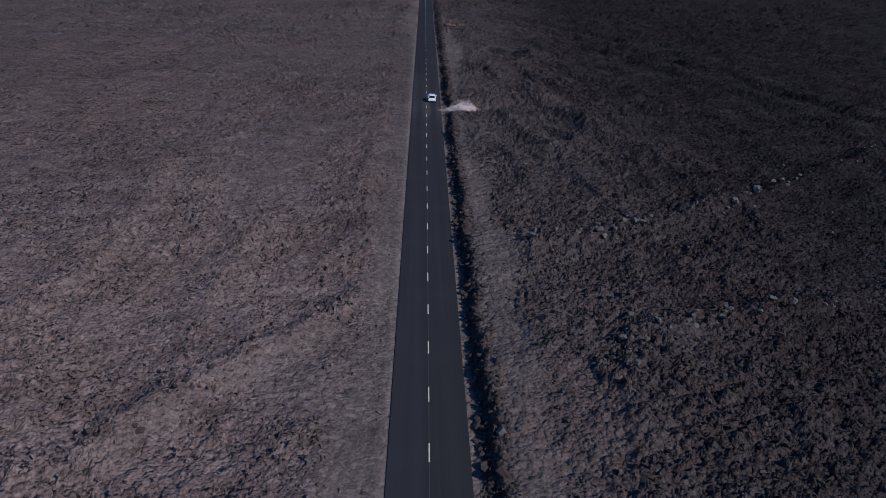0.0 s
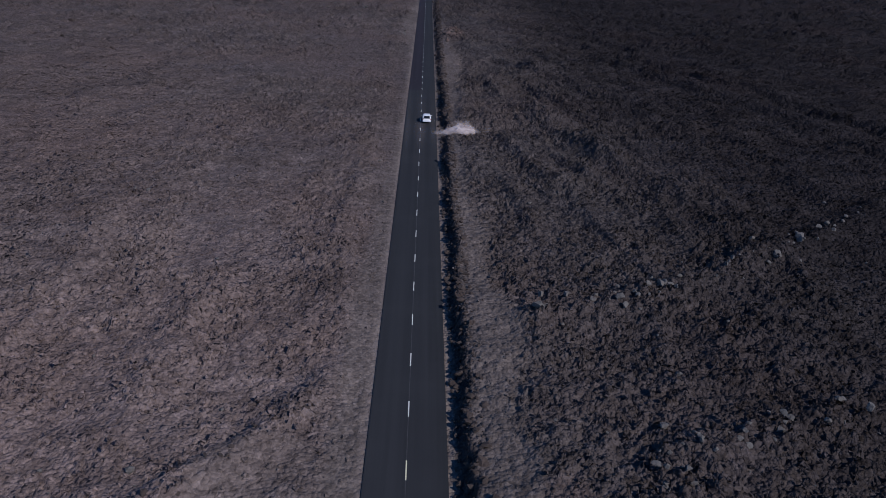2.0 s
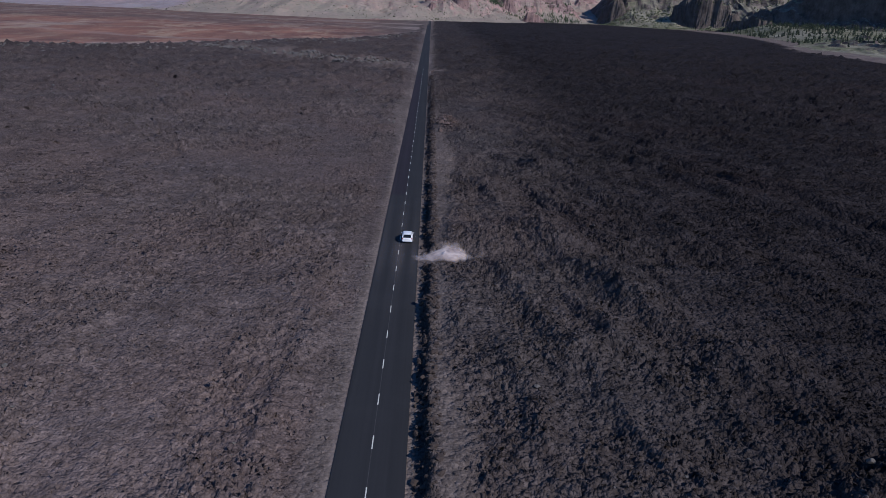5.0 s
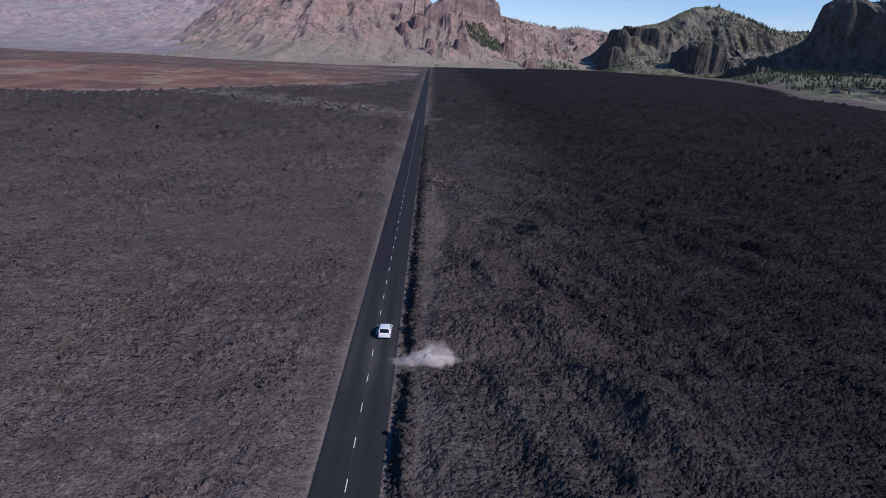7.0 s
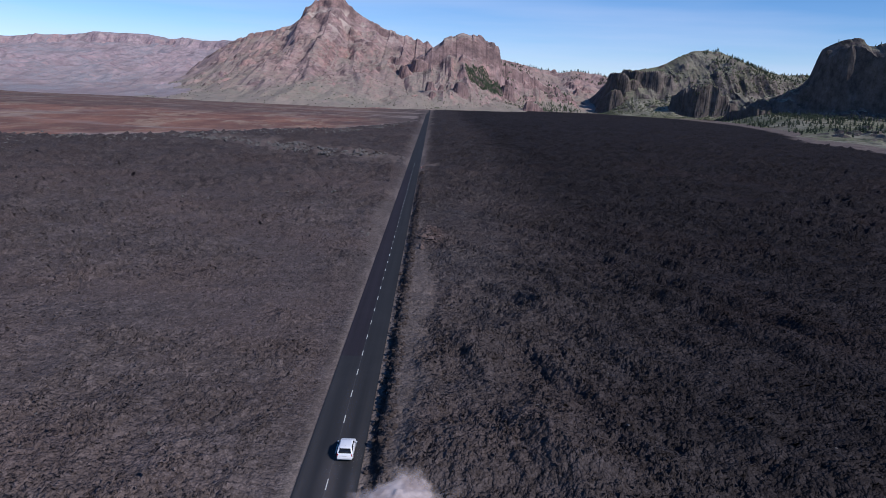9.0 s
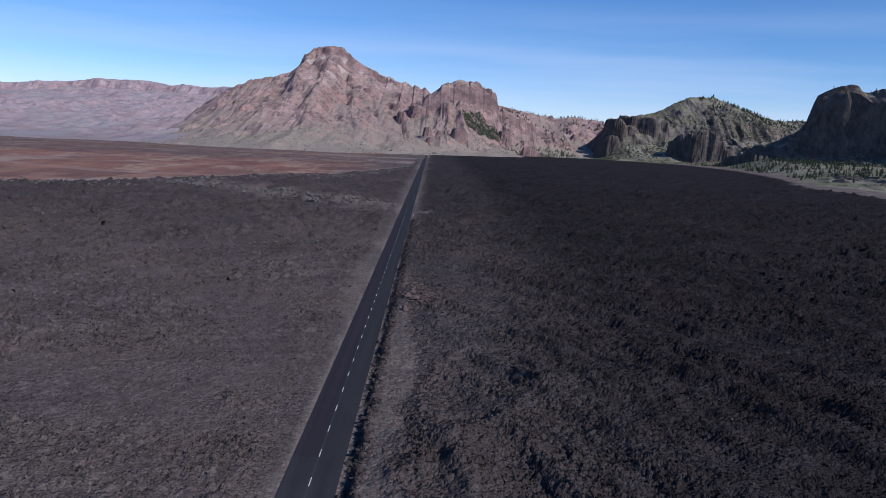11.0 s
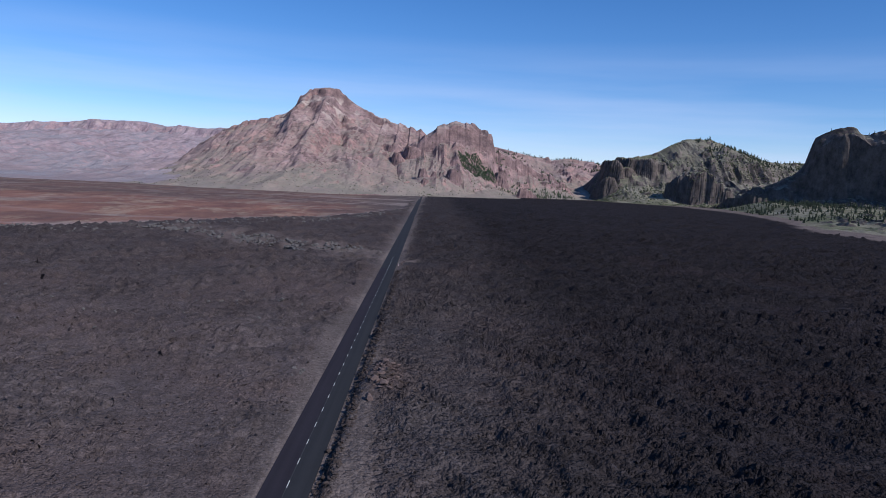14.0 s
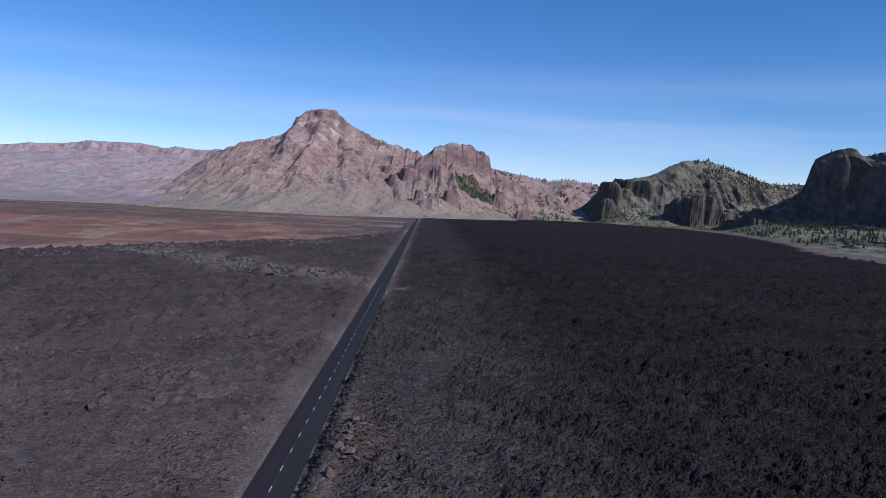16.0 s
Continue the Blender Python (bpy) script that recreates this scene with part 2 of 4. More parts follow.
M_YOUNG_PINE = leaf_mat("young pine needles", (0.035, 0.055, 0.026), (0.075, 0.100, 0.052))
M_BUSH = leaf_mat("scrub leaves", (0.030, 0.040, 0.016), (0.085, 0.090, 0.040))


# ---- shared builders ----
def part(name, bm, material, parent=None, label=""):
    me = bpy.data.meshes.new(name)
    bm.to_mesh(me)
    bm.free()
    if material:
        me.materials.append(material)
    ob = new(name, me)
    if parent:
        ob.parent = parent
    return tagged(ob, label)


def raw_mesh(name, verts, faces, material, smooth=False):
    """A mesh from arrays: verts n x 3, faces m x k."""
    me = bpy.data.meshes.new(name)
    verts, faces = np.asarray(verts, np.float32), np.asarray(faces, np.int32)
    k = faces.shape[1]
    me.vertices.add(len(verts))
    me.vertices.foreach_set("co", verts.ravel())
    me.loops.add(faces.size)
    me.loops.foreach_set("vertex_index", faces.ravel())
    me.polygons.add(len(faces))
    me.polygons.foreach_set("loop_start", np.arange(0, faces.size, k, dtype=np.int32))
    me.polygons.foreach_set("use_smooth", np.full(len(faces), smooth))
    me.update(calc_edges=True)
    me.materials.append(material)
    return me


def grid_faces(rows, cols):
    i = np.arange(rows * cols, dtype=np.int32).reshape(rows, cols)
    return np.stack([i[:-1, :-1], i[:-1, 1:], i[1:, 1:], i[1:, :-1]], -1).reshape(-1, 4)


def rnd(ix, iy, seed):
    h = (ix.astype(np.int64) * 374761393 + iy.astype(np.int64) * 668265263 + seed * 974711) & 0xFFFFFFFF
    h = ((h ^ (h >> 13)) * 1274126177) & 0xFFFFFFFF
    h = ((h ^ (h >> 15)) * 2246822519) & 0xFFFFFFFF
    return ((h ^ (h >> 16)) & 0xFFFFFF) / 16777215.0


def vnoise(x, y, seed=0):
    ix, iy = np.floor(x), np.floor(y)
    fx, fy = x - ix, y - iy
    fx, fy = fx * fx * (3 - 2 * fx), fy * fy * (3 - 2 * fy)
    a, b = rnd(ix, iy, seed), rnd(ix + 1, iy, seed)
    c, d = rnd(ix, iy + 1, seed), rnd(ix + 1, iy + 1, seed)
    return (a + (b - a) * fx) * (1 - fy) + (c + (d - c) * fx) * fy


def fbm(x, y, octaves=4, seed=0, gain=0.5):
    out, amp, total = 0.0, 1.0, 0.0
    for o in range(octaves):
        out, total = out + amp * vnoise(x * 2 ** o + 17.3 * o, y * 2 ** o - 9.1 * o, seed + o), total + amp
        amp *= gain
    return out / total


def ridged(x, y, octaves=4, seed=0, gain=0.5):
    out, amp, total = 0.0, 1.0, 0.0
    for o in range(octaves):
        n = 1 - np.abs(2 * vnoise(x * 2 ** o + 5.7 * o, y * 2 ** o + 3.3 * o, seed + o) - 1)
        out, total = out + amp * n * n, total + amp
        amp *= gain
    return out / total


def worley(x, y, seed=0):
    """Distance to the nearest and to the second nearest cell point, and the cell's own random number."""
    ix, iy = np.floor(x), np.floor(y)
    f1, f2, own = np.full(x.shape, 9.0), np.full(x.shape, 9.0), np.zeros(x.shape)
    for dx in (-1, 0, 1):
        for dy in (-1, 0, 1):
            cx, cy = ix + dx, iy + dy
            d = np.hypot(cx + rnd(cx, cy, seed) - x, cy + rnd(cx, cy, seed + 1) - y)
            near = d < f1
            f2 = np.where(near, f1, np.minimum(f2, d))
            own = np.where(near, rnd(cx, cy, seed + 2), own)
            f1 = np.where(near, d, f1)
    return f1, f2, own


def ease(v, a, b):
    u = np.clip((v - a) / (b - a), 0, 1)
    return u * u * (3 - 2 * u)


def steps(start, first, growth, reach, most=1e9):
    out, at, s = [], start, first
    while at < reach:
        s = min(first + growth * (at - start), most)
        at += s
        out.append(at)
    return out


# ---- the ground: one sheet of lava field, verges and plain ----
def near_line(x, y, pts):
    """Distance to a line of points."""
    best = np.full(x.shape, 1e9)
    for (ax, ay), (bx, by) in zip(pts, pts[1:]):
        lx, ly = bx - ax, by - ay
        u = np.clip(((x - ax) * lx + (y - ay) * ly) / (lx * lx + ly * ly), 0, 1)
        best = np.minimum(best, np.hypot(x - ax - u * lx, y - ay - u * ly))
    return best


LAVA_LEFT_EDGE = ((-3000, 380), (-300, 505), (-216, 558), (-180, 617), (-132, 703), (-75, 774), (-45, 868), (-15, 1000), (-8, 1500))
LAVA_RIGHT_EDGE = ((300, 2100), (460, 2000), (600, 1800), (600, 1500), (569, 1310), (498, 1082), (444, 917), (437, 795), (470, 600), (900, 300), (3000, 100))


def terrain(x, y, gap=0.3, wide=0.3):
    """Height and soil of the ground at x, y."""
    ax, spread = np.abs(x), wide
    edge = fbm(x * 0.07, y * 0.07, 3, 5)
    left_w = 5.6 - 1.5 * ease(y, 250, 400) + 5.5 * (edge - 0.5) + 2.5 * np.sin(y * 0.021 + 1)
    right_w = 8.8 - 3.6 * ease(y, 200, 380) + 5.0 * (edge - 0.5) + 1.6 * np.sin(y * 0.034)
    verge = np.where(x < 0, 1 - ease(-x, left_w - 1.2, left_w + 1.4), 1 - ease(x, right_w - 1.5, right_w + 1.6))
    # smooth purple-red lobe beside the bank, and smoother tongues of ash on the left
    lobe = 1 - ease(np.hypot((x - 11.5) / 4.2, (y - 41) / 9.5) + 0.5 * (fbm(x * 0.25, y * 0.25, 3, 8) - 0.5), 0.85, 1.1)
    tongue = (1 - ease(np.hypot((x + 9) / 6.5, (y - 50) / 8.5) + 0.7 * (fbm(x * 0.2, y * 0.2, 3, 9) - 0.5), 0.8, 1.15))
    smooth = np.maximum(np.maximum(verge, 0.85 * lobe), 0.75 * tongue)
    smooth = np.maximum(smooth, 0.7 * ease(fbm(x * 0.045 + 40, y * 0.03, 3, 12), 0.62, 0.72))
    # edge of the lava field, then the red plain on one side and pale soil on the other
    wob = 26 * (fbm(x * 0.02, y * 0.02, 4, 21) - 0.5)
    lx = np.array([p[0] for p in LAVA_LEFT_EDGE]), np.array([p[1] for p in LAVA_LEFT_EDGE])
    plain_l = ease(y + wob - np.interp(x, lx[0], lx[1]), -6, 8) * (x < -6)
    ry = np.array([p[1] for p in LAVA_RIGHT_EDGE])[::-1], np.array([p[0] for p in LAVA_RIGHT_EDGE])[::-1]
    plain_r = ease(x + wob - np.interp(y, ry[0], ry[1]), -8, 10) * (x > 60)
    flat = np.maximum(plain_l, plain_r)
    rough = (1 - smooth) * (1 - flat)
    # broad flow ridges
    z = 0.9 * (fbm(x * 0.02, y * 0.02, 3, 30) - 0.5) + np.where(x > 0, 1.0, 0.55) * (2.3 * ridged(x / 17 + 1.4 * fbm(x * 0.02, y * 0.02, 2, 37), y / 40 + 1.2 * fbm(x * 0.025, y * 0.025, 2, 38), 3, 31) - 0.7) * (0.25 + 0.75 * rough) / (1 + 0.7 * np.clip(wide - 0.4, 0, 20))
    # long flow ridges, steep on one side, that turn across the field with distance
    turn = 0.0018 * np.clip(y - 77, 0, 260) ** 2 + 0.94 * np.clip(y - 337, 0, 4000)
    for period, high, seed in ((13.5, 2.1, 57), (6.0, 0.9, 63)):
        u = (x + turn) / period + (16 / period) * fbm(x * 0.026, y * 0.020, 6, seed, 0.62)
        cell = np.floor(u)
        u = u - cell
        lip = np.minimum(u / 0.24, (1 - u) / 0.76)
        own = (0.35 + 0.65 * rnd(cell, 0 * cell, seed + 1)) * ease(fbm(x * 0.045 + 3 * cell, y * 0.03, 3, seed + 2), 0.18, 0.55)
        z += lip * high * own * rough * np.where(x > 0, ease(x, 8, 20), 0.08) * (0.2 + 0.8 * ease(y, 70, 130)) / (1 + 0.25 * np.clip(wide - 0.7 * period / 5.6, 0, 20))
    z += 0.7 * (fbm(x * 0.16, y * 0.16, 3, 33) - 0.5) * (0.3 + 0.7 * rough)
    coarse = np.where(x < -4, 0.35, 0.0) + 0.45 + 0.9 * ease(fbm(x * 0.05, y * 0.05, 3, 35), 0.35, 0.68)
    for line, high, girth in (((12.5, 74), (27, 79), (48, 94), (80, 118)), 1.0, 2.2), (((15, 36), (16.5, 47), (19, 53), (31, 57), (44, 62)), 0.45, 2.0), (((-6, 66), (-11, 57), (-18, 48), (-24, 38)), 0.9, 1.8), (((15, 97), (15.5, 104), (13.5, 112)), 1.0, 1.6):
        near = np.exp(-(near_line(x, y, line) / girth) ** 2)
        z += high * near
        coarse += 0.5 * near
    # hummocks and clinker blocks, each size only where the sheet is fine enough for it
    strong = np.where(x < 0, 0.9, 1.0) * (rough + 0.12 * smooth)
    hum = ridged(x / 5.5 + 0.8 * vnoise(x / 4, y / 4, 42), y / 6.5, 3, 43, 0.6)
    z += 0.42 * strong * coarse * (hum - 0.4) / (1 + 0.5 * np.clip(wide - 1.2, 0, 20))
    f1, f2, own = worley(x / 1.3 + 0.3 * vnoise(x, y, 41), y / 1.3, 40)
    z += np.clip(1.7 - wide / 0.65, 0, 1) * strong * coarse * (0.06 + 0.34 * own ** 2) * np.clip(2.2 * (f2 - f1), 0, 0.9)
    jut = 1.25 * rnd(np.round(x * 50), np.round(y * 50), 47) ** 2.5 - 0.36
    z += (strong * (0.75 + 0.3 * coarse) + 0.05 * smooth) * 0.98 * np.clip(gap, 0, 2.2) ** 0.8 * jut * (0.5 + 1.0 * ease(fbm(x * 0.33, y * 0.33, 3, 49), 0.32, 0.68))
    # mound of red scoria blocks beside the road
    mound = np.exp(-(np.hypot((x - 9.5) / 3.8, (y - 265) / 7)) ** 2)
    z += mound * (1.3 + 1.0 * worley(x / 1.8, y / 1.8, 48)[2])
    # crags at the lava's far edges and the rocky ridge in the left field
    crag = np.exp(-(near_line(x, y, ((-15, 498), (-37, 506), (-60, 518), (-105, 600), (-150, 600))) / 9) ** 2)
    z += crag * (1.3 * fbm(x / 5, y / 6, 3, 50) + 0.8) * (x < -12)
    z -= plain_l * 0.8
    # broad relief of the far field and of the plain
    far = np.clip((spread - 0.8) / 1.5, 0, 1)
    z += far * rough * (2.6 * ridged((x + 0.3 * y) / 34 + fbm(x * 0.02, y * 0.02, 2, 92), (y + 0.3 * x) / 24, 4, 93, 0.6) - 0.8)
    z += flat * (2.6 * (fbm(x / 60, y / 80, 4, 94) - 0.5) + 0.9 * far * (ridged(x / 22, y / 40, 3, 95) - 0.4))
    # cut of the road: bank with rubble on the right, low verge on the left
    bank_h = 1.3 * (0.4 + 1.1 * fbm(y * 0.16, x * 0.05, 3, 60)) * (1 - ease(y, 420, 440)) * (1 - 0.95 * np.exp(-((y - 146) / 3.6) ** 4))
    foot = 4.05 + 1.4 * (fbm(y * 0.3, x * 0.1 + 7, 3, 62) - 0.4)
    bank = ease(x, foot, foot + 1.0) * bank_h
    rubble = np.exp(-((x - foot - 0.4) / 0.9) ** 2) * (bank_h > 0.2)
    f1, f2, own = worley(x / 0.8, y / 0.8, 64)
    side = np.where(x > 0, ease(x, 3.8, 7.4), ease(-x, 3.8, 9.0))
    z = z * side + np.where(x > 0, bank, 0.35 * side) + rubble * own * 1.0 * np.clip(f2 - f1, 0, 0.7)
    z = np.where(ax < 3.7, -0.10 + 0.06 * (ax - 3.1), z)
    fade = 1 - ease(np.hypot(x, y - 100), 900, 1500)
    z = z * (0.25 + 0.75 * fade)
    far_side = ease(y, 440, 470) * (1 - ease(ax, 5.2, 6.4))
    gravel = np.maximum(np.maximum(verge * 0.8, 0.9 * (1 - ease(ax, 4.0, 5.2)) * (1 - 0.8 * rubble)), np.maximum(np.maximum(0.45 * tongue, 0.3 * lobe), far_side * 0.9))
    # no pale gravel at the right bank foot, so its shadow stays dark
    gravel = gravel * (1 - 0.85 * rubble * (x > 0))
    red_l = plain_l * ease(x, -15, -120) * (1 - 0.55 * ease(y, 960, 1120)) * (0.7 + 0.3 * ease(fbm(x * 0.012, y * 0.012, 3, 70), 0.3, 0.55))
    red = np.maximum(np.maximum(red_l, 0.07 * lobe), np.maximum(0.14 * mound, 0.02 * ease(fbm(x * 0.03, y * 0.03, 3, 72), 0.55, 0.75) * (y < 520)))
    brown = ease(-x + (5 * ease(-x, 3, 5)) + 14 * (fbm(x * 0.04, y * 0.04, 3, 77) - 0.5), -2, 24) * (1 - 0.74 * ease(y + 50 * (fbm(x * 0.02, y * 0.02, 3, 79) - 0.5), 35, 185))
    black = ease(x + 22 * (fbm(x * 0.03, y * 0.03, 3, 78) - 0.5), 8, 62 + 0.03 * np.clip(y - 100, 0, 400))
    black = np.maximum(black, np.where(x > 0, 0.62, 0.4) * ease(y, 230, 520) * ease(ax, 3, 12))
    # black rubble at the bank foot, with the bank's shadow deepened in its colour
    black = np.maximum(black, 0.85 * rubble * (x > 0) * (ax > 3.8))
    bands = ease(ridged(x * 0.004, y * 0.02, 3, 75), 0.55, 0.8)
    pale = np.maximum(plain_l * bands * (0.55 - 0.3 * red_l) + 0.12 * plain_l, plain_r * 0.45)
    pale = np.maximum(pale, 0.4 * (1 - ease(np.abs(ax - 3.35), 0.12, 0.4)) * (0.4 + 0.6 * fbm(x * 0.2, y * 0.2, 3, 80)))
    pale = np.maximum(pale, 0.5 * np.exp(-((y - 465) / 1.6) ** 2) * (x > 4) * (1 - ease(x, 10, 15)))
    pale = np.where(plain_l > 0.5, np.maximum(pale, 0.1 * ease(y, 960, 1150)), pale)
    pale = np.maximum(pale, 0.75 * plain_l * np.exp(-((y - np.interp(x, lx[0], lx[1]) - 30) / 22) ** 2) * ease(fbm(x * 0.02, y * 0.03, 3, 76), 0.35, 0.6))
    heaps = np.exp(-(near_line(x, y, ((-12, 488), (-30, 496), (-60, 512), (-105, 560), (-150, 585))) / 26) ** 2) * (x < -9)
    pale = np.maximum(pale, 0.26 * heaps * ease(fbm(x * 0.09, y * 0.04, 4, 98, 0.65), 0.40, 0.58))
    calm = ease(-x, -3, 9) * (1 - 0.45 * ease(fbm(x * 0.06, y * 0.06, 3, 88), 0.5, 0.66))
    return z, gravel, red, pale, brown, black, calm


def write_soil(me, *soils):
    for key, v in zip(("gravel", "redsoil", "palesoil", "brownlava", "blacklava_shade", "calm"), soils):
        me.attributes.new(key, "FLOAT", "POINT").data.foreach_set("value", np.clip(v, 0, 1).astype(np.float32).ravel())


def build_ground():
    """Fine beside the road; the pieces grow with the distance to both sides and ahead."""
    ahead = list(np.arange(31.0, 120.0, 0.28)) + list(np.arange(120.2, 195.0, 0.33))
    ahead += steps(ahead[-1], 0.34, 0.0088, 700)
    ahead += steps(ahead[-1], 4.8, 0.02, 4100)
    ys = np.array([31.0 - v for v in steps(0.0, 0.4, 0.12, 1500)][::-1] + ahead)
    fan = np.clip((ys - 148) / 47, 1, 80)[:, None]
    inner = np.linspace(-40, 44, 290)[None, :]
    out = (np.arange(1, 271) / 270)[None, :]
    X = np.concatenate([-np.exp(np.log(40 * fan) + (math.log(3600) - np.log(40 * fan)) * out)[:, ::-1], inner * fan, np.exp(np.log(44 * fan) + (math.log(3600) - np.log(44 * fan)) * out)], 1)
    Y = ys[:, None] + 0 * X
    rows, cols = X.shape
    dx, dy = np.gradient(X, axis=1), np.gradient(ys)[:, None] + 0 * X
    i, j = np.meshgrid(np.arange(cols), np.arange(rows))
    loose = (np.abs(X) > 6.5) * 0.75
    X, Y = X + loose * dx * (rnd(i, j, 96) - 0.5), Y + loose * dy * (rnd(i, j, 97) - 0.5)
    gap, wide = np.minimum(dx, dy), np.maximum(dx, dy)
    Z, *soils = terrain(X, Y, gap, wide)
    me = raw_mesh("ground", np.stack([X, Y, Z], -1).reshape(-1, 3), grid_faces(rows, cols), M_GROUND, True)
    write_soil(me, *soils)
    return tagged(new("ground", me), "black and brown clinker lava field with gravel verges", "ground", kind="structure")


ground = build_ground()


def height(x, y):
    return float(terrain(np.array([x]), np.array([y]))[0][0])


# ---- the road ----
def strip(x0, x1, y0, y1, z, thick, material, name, parent=None, seg=1):
    bm = bmesh.new()
    rows = []
    for i in range(seg + 1):
        y = y0 + (y1 - y0) * i / seg
        rows.append([bm.verts.new((x, y, zz)) for x, zz in ((x0, z - thick), (x0, z), (x1, z), (x1, z - thick))])
    for a, b in zip(rows, rows[1:]):
        for i in range(3):
            bm.faces.new((a[i], b[i], b[i + 1], a[i + 1]))
    bm.faces.new(rows[0]), bm.faces.new(rows[-1][::-1])
    bmesh.ops.recalc_face_normals(bm, faces=bm.faces)
    return part(name, bm, material, parent)


HALF = 3.12
road = tagged(strip(-HALF, HALF, -260, 1900, 0.0, 0.22, M_ROAD, "road", seg=40), "straight two-lane dark asphalt road across the lava", "road", kind="structure")
DASH = 7.33
strip(-0.035, 0.035, -60, 480, 0.004, 0.003, plain("faint old line paint", (0.036, 0.036, 0.037), 0.9, 0, 0.4, 1.5), "old_centre_line", road, 8)
for k in range(-6, 60):
    y = 46.9 + DASH * k
    strip(-0.05, 0.05, y - 1.05, y + 1.05, 0.008, 0.006, M_YELLOW if k < 2 else M_PAINT, "lane_dash", road)


# ---- mountains ----
def landform(name, label, ridge, ridge_y, base, back, material, cell, shape, spur=(90, 300, 0.25), crag=(38, 0.35, 14), seed=100, wobble=6.0, towers=(), skew=(0.0, 0.0), apron=0.0, jag=0.0, west=(), edge=90, drop=0.45, long=0.6, summit=None):
    """A mountain as a height field: its crest line (x, z) at ridge_y, its foot line (x, y), and the profile from foot to crest."""
    rx, rz = np.array([p[0] for p in ridge], float), np.array([p[1] for p in ridge], float)
    bx, by = np.array([p[0] for p in base], float), np.array([p[1] for p in base], float)
    x0, x1, y0, y1 = rx[0], rx[-1], by.min() - 20, ridge_y + back
    xs, ys = np.arange(x0, x1 + cell[0], cell[0]), np.arange(y0, y1 + cell[1], cell[1])
    X, Y = np.meshgrid(xs, ys)
    wx = X + 40 * (fbm(X * 0.008, Y * 0.008, 3, seed) - 0.5) * np.clip((ridge_y - Y) / 150, 0, 1)
    foot = np.interp(X, bx, by) + 60 * (fbm(X * 0.012, Y * 0 + 3, 3, seed + 3) - 0.5)
    u = np.clip((Y - foot) / (ridge_y - foot), 0, 1)
    crest = np.interp(wx, rx, rz)
    crest = crest + jag * (worley(X / 13, 0 * Y + 0.5, seed + 21)[2] - 0.4) * (crest > 40) * (crest < 240)
    su, sv = np.array([p[0] for p in shape]), np.array([p[1] for p in shape])
    h = crest * np.interp(np.clip(u + 0.07 * (fbm(X * 0.02, Y * 0.012, 3, seed + 5) - 0.5) * (u < 0.97), 0, 1), su, sv)
    mid = np.clip(4 * u * (1.02 - u), 0, 1)
    rib = X if summit is None else summit + (X - summit) * 700 / (700 + np.clip(ridge_y - Y, 0, 2000))
    h += crest * spur[2] * mid * (ridged(rib / spur[0], Y / spur[1], 4, seed + 7) - 0.42)
    h += crest * 0.085 * mid * (ridged(rib / 42 + 0.6 * fbm(X * 0.015, Y * 0.015, 3, seed + 8), Y / 190, 5, seed + 9, 0.62) - 0.42)
    f1, f2, own = worley(X / crag[0] + 0.6 * fbm(X * 0.03, Y * 0.03, 2, seed), Y / (1.3 * crag[0]), seed + 11)
    h += crag[2] * (own > 1 - crag[1]) * np.clip(2.4 * (f2 - f1), 0, 1) * np.clip(3 * u, 0, 1) * (0.5 + own) * np.where(u > 0.985, 0.35, 1)
    f1, f2, own = worley(X / 11, Y / 15, seed + 15)
    h += wobble * (own - 0.5) * np.clip(2 * (f2 - f1), 0, 1) * np.clip(4 * u, 0, 1) * np.where(u > 0.985, 0.6, 1)
    h = np.where(Y > ridge_y, crest * (1 - drop * ((Y - ridge_y) / back)) + (h - crest), h)
    h = np.maximum(h, apron * ease(u, 0, 0.9) + 1.5 * (fbm(X * 0.05, Y * 0.05, 3, seed + 25) - 0.5)) if apron else h
    for tx, ty, tr, tz in towers:
        along, across = 0.6 * (X - tx) - 0.8 * (Y - ty), 0.8 * (X - tx) + 0.6 * (Y - ty)
        d = np.hypot(along * long, np.where(across > 0, 0.55, 1.05) * across) + 0.6 * tr * (fbm(X / tr * 1.1, Y / tr * 1.1, 2, seed + 31) - 0.5)
        top = tz - 0.45 * tr * np.clip(across / tr, 0.0, 2.5) + 0.25 * min(tr, 24) * (worley(X / tr * 1.7, Y / tr * 1.7, seed + 35)[2] - 0.7)
        t = ease(d, 1.28 * tr, 0.72 * tr)
        h = np.maximum(h, h * (1 - t) + (top + 0.07 * tr * (ridged(X / tr * 2.3, Y / tr * 2.3, 3, seed + 33) - 0.6)) * t)
    side = np.minimum(X - x0, x1 - X) / 60
    if west:
        ex, ey = np.array([p[0] for p in west], float), np.array([p[1] for p in west], float)
        real_y = Y - skew[0] * (X - skew[1])
        side = np.minimum(side, (X - np.interp(real_y, ey, ex) + 30 * (fbm(X * 0.02, Y * 0.02, 3, seed + 41) - 0.5)) / edge)
    h = np.where(u <= 0, -4.0, h * ease(side, 0.0, 1.0) - 0.5 - 3.5 * (side <= 0))
    Y = Y - skew[0] * (X - skew[1])
    me = raw_mesh(name, np.stack([X, Y, h], -1).reshape(-1, 3), grid_faces(len(ys), len(xs)), material)
    ob = tagged(new(name, me), label, "mountain", kind="structure")
    return ob, (xs, ys, h)


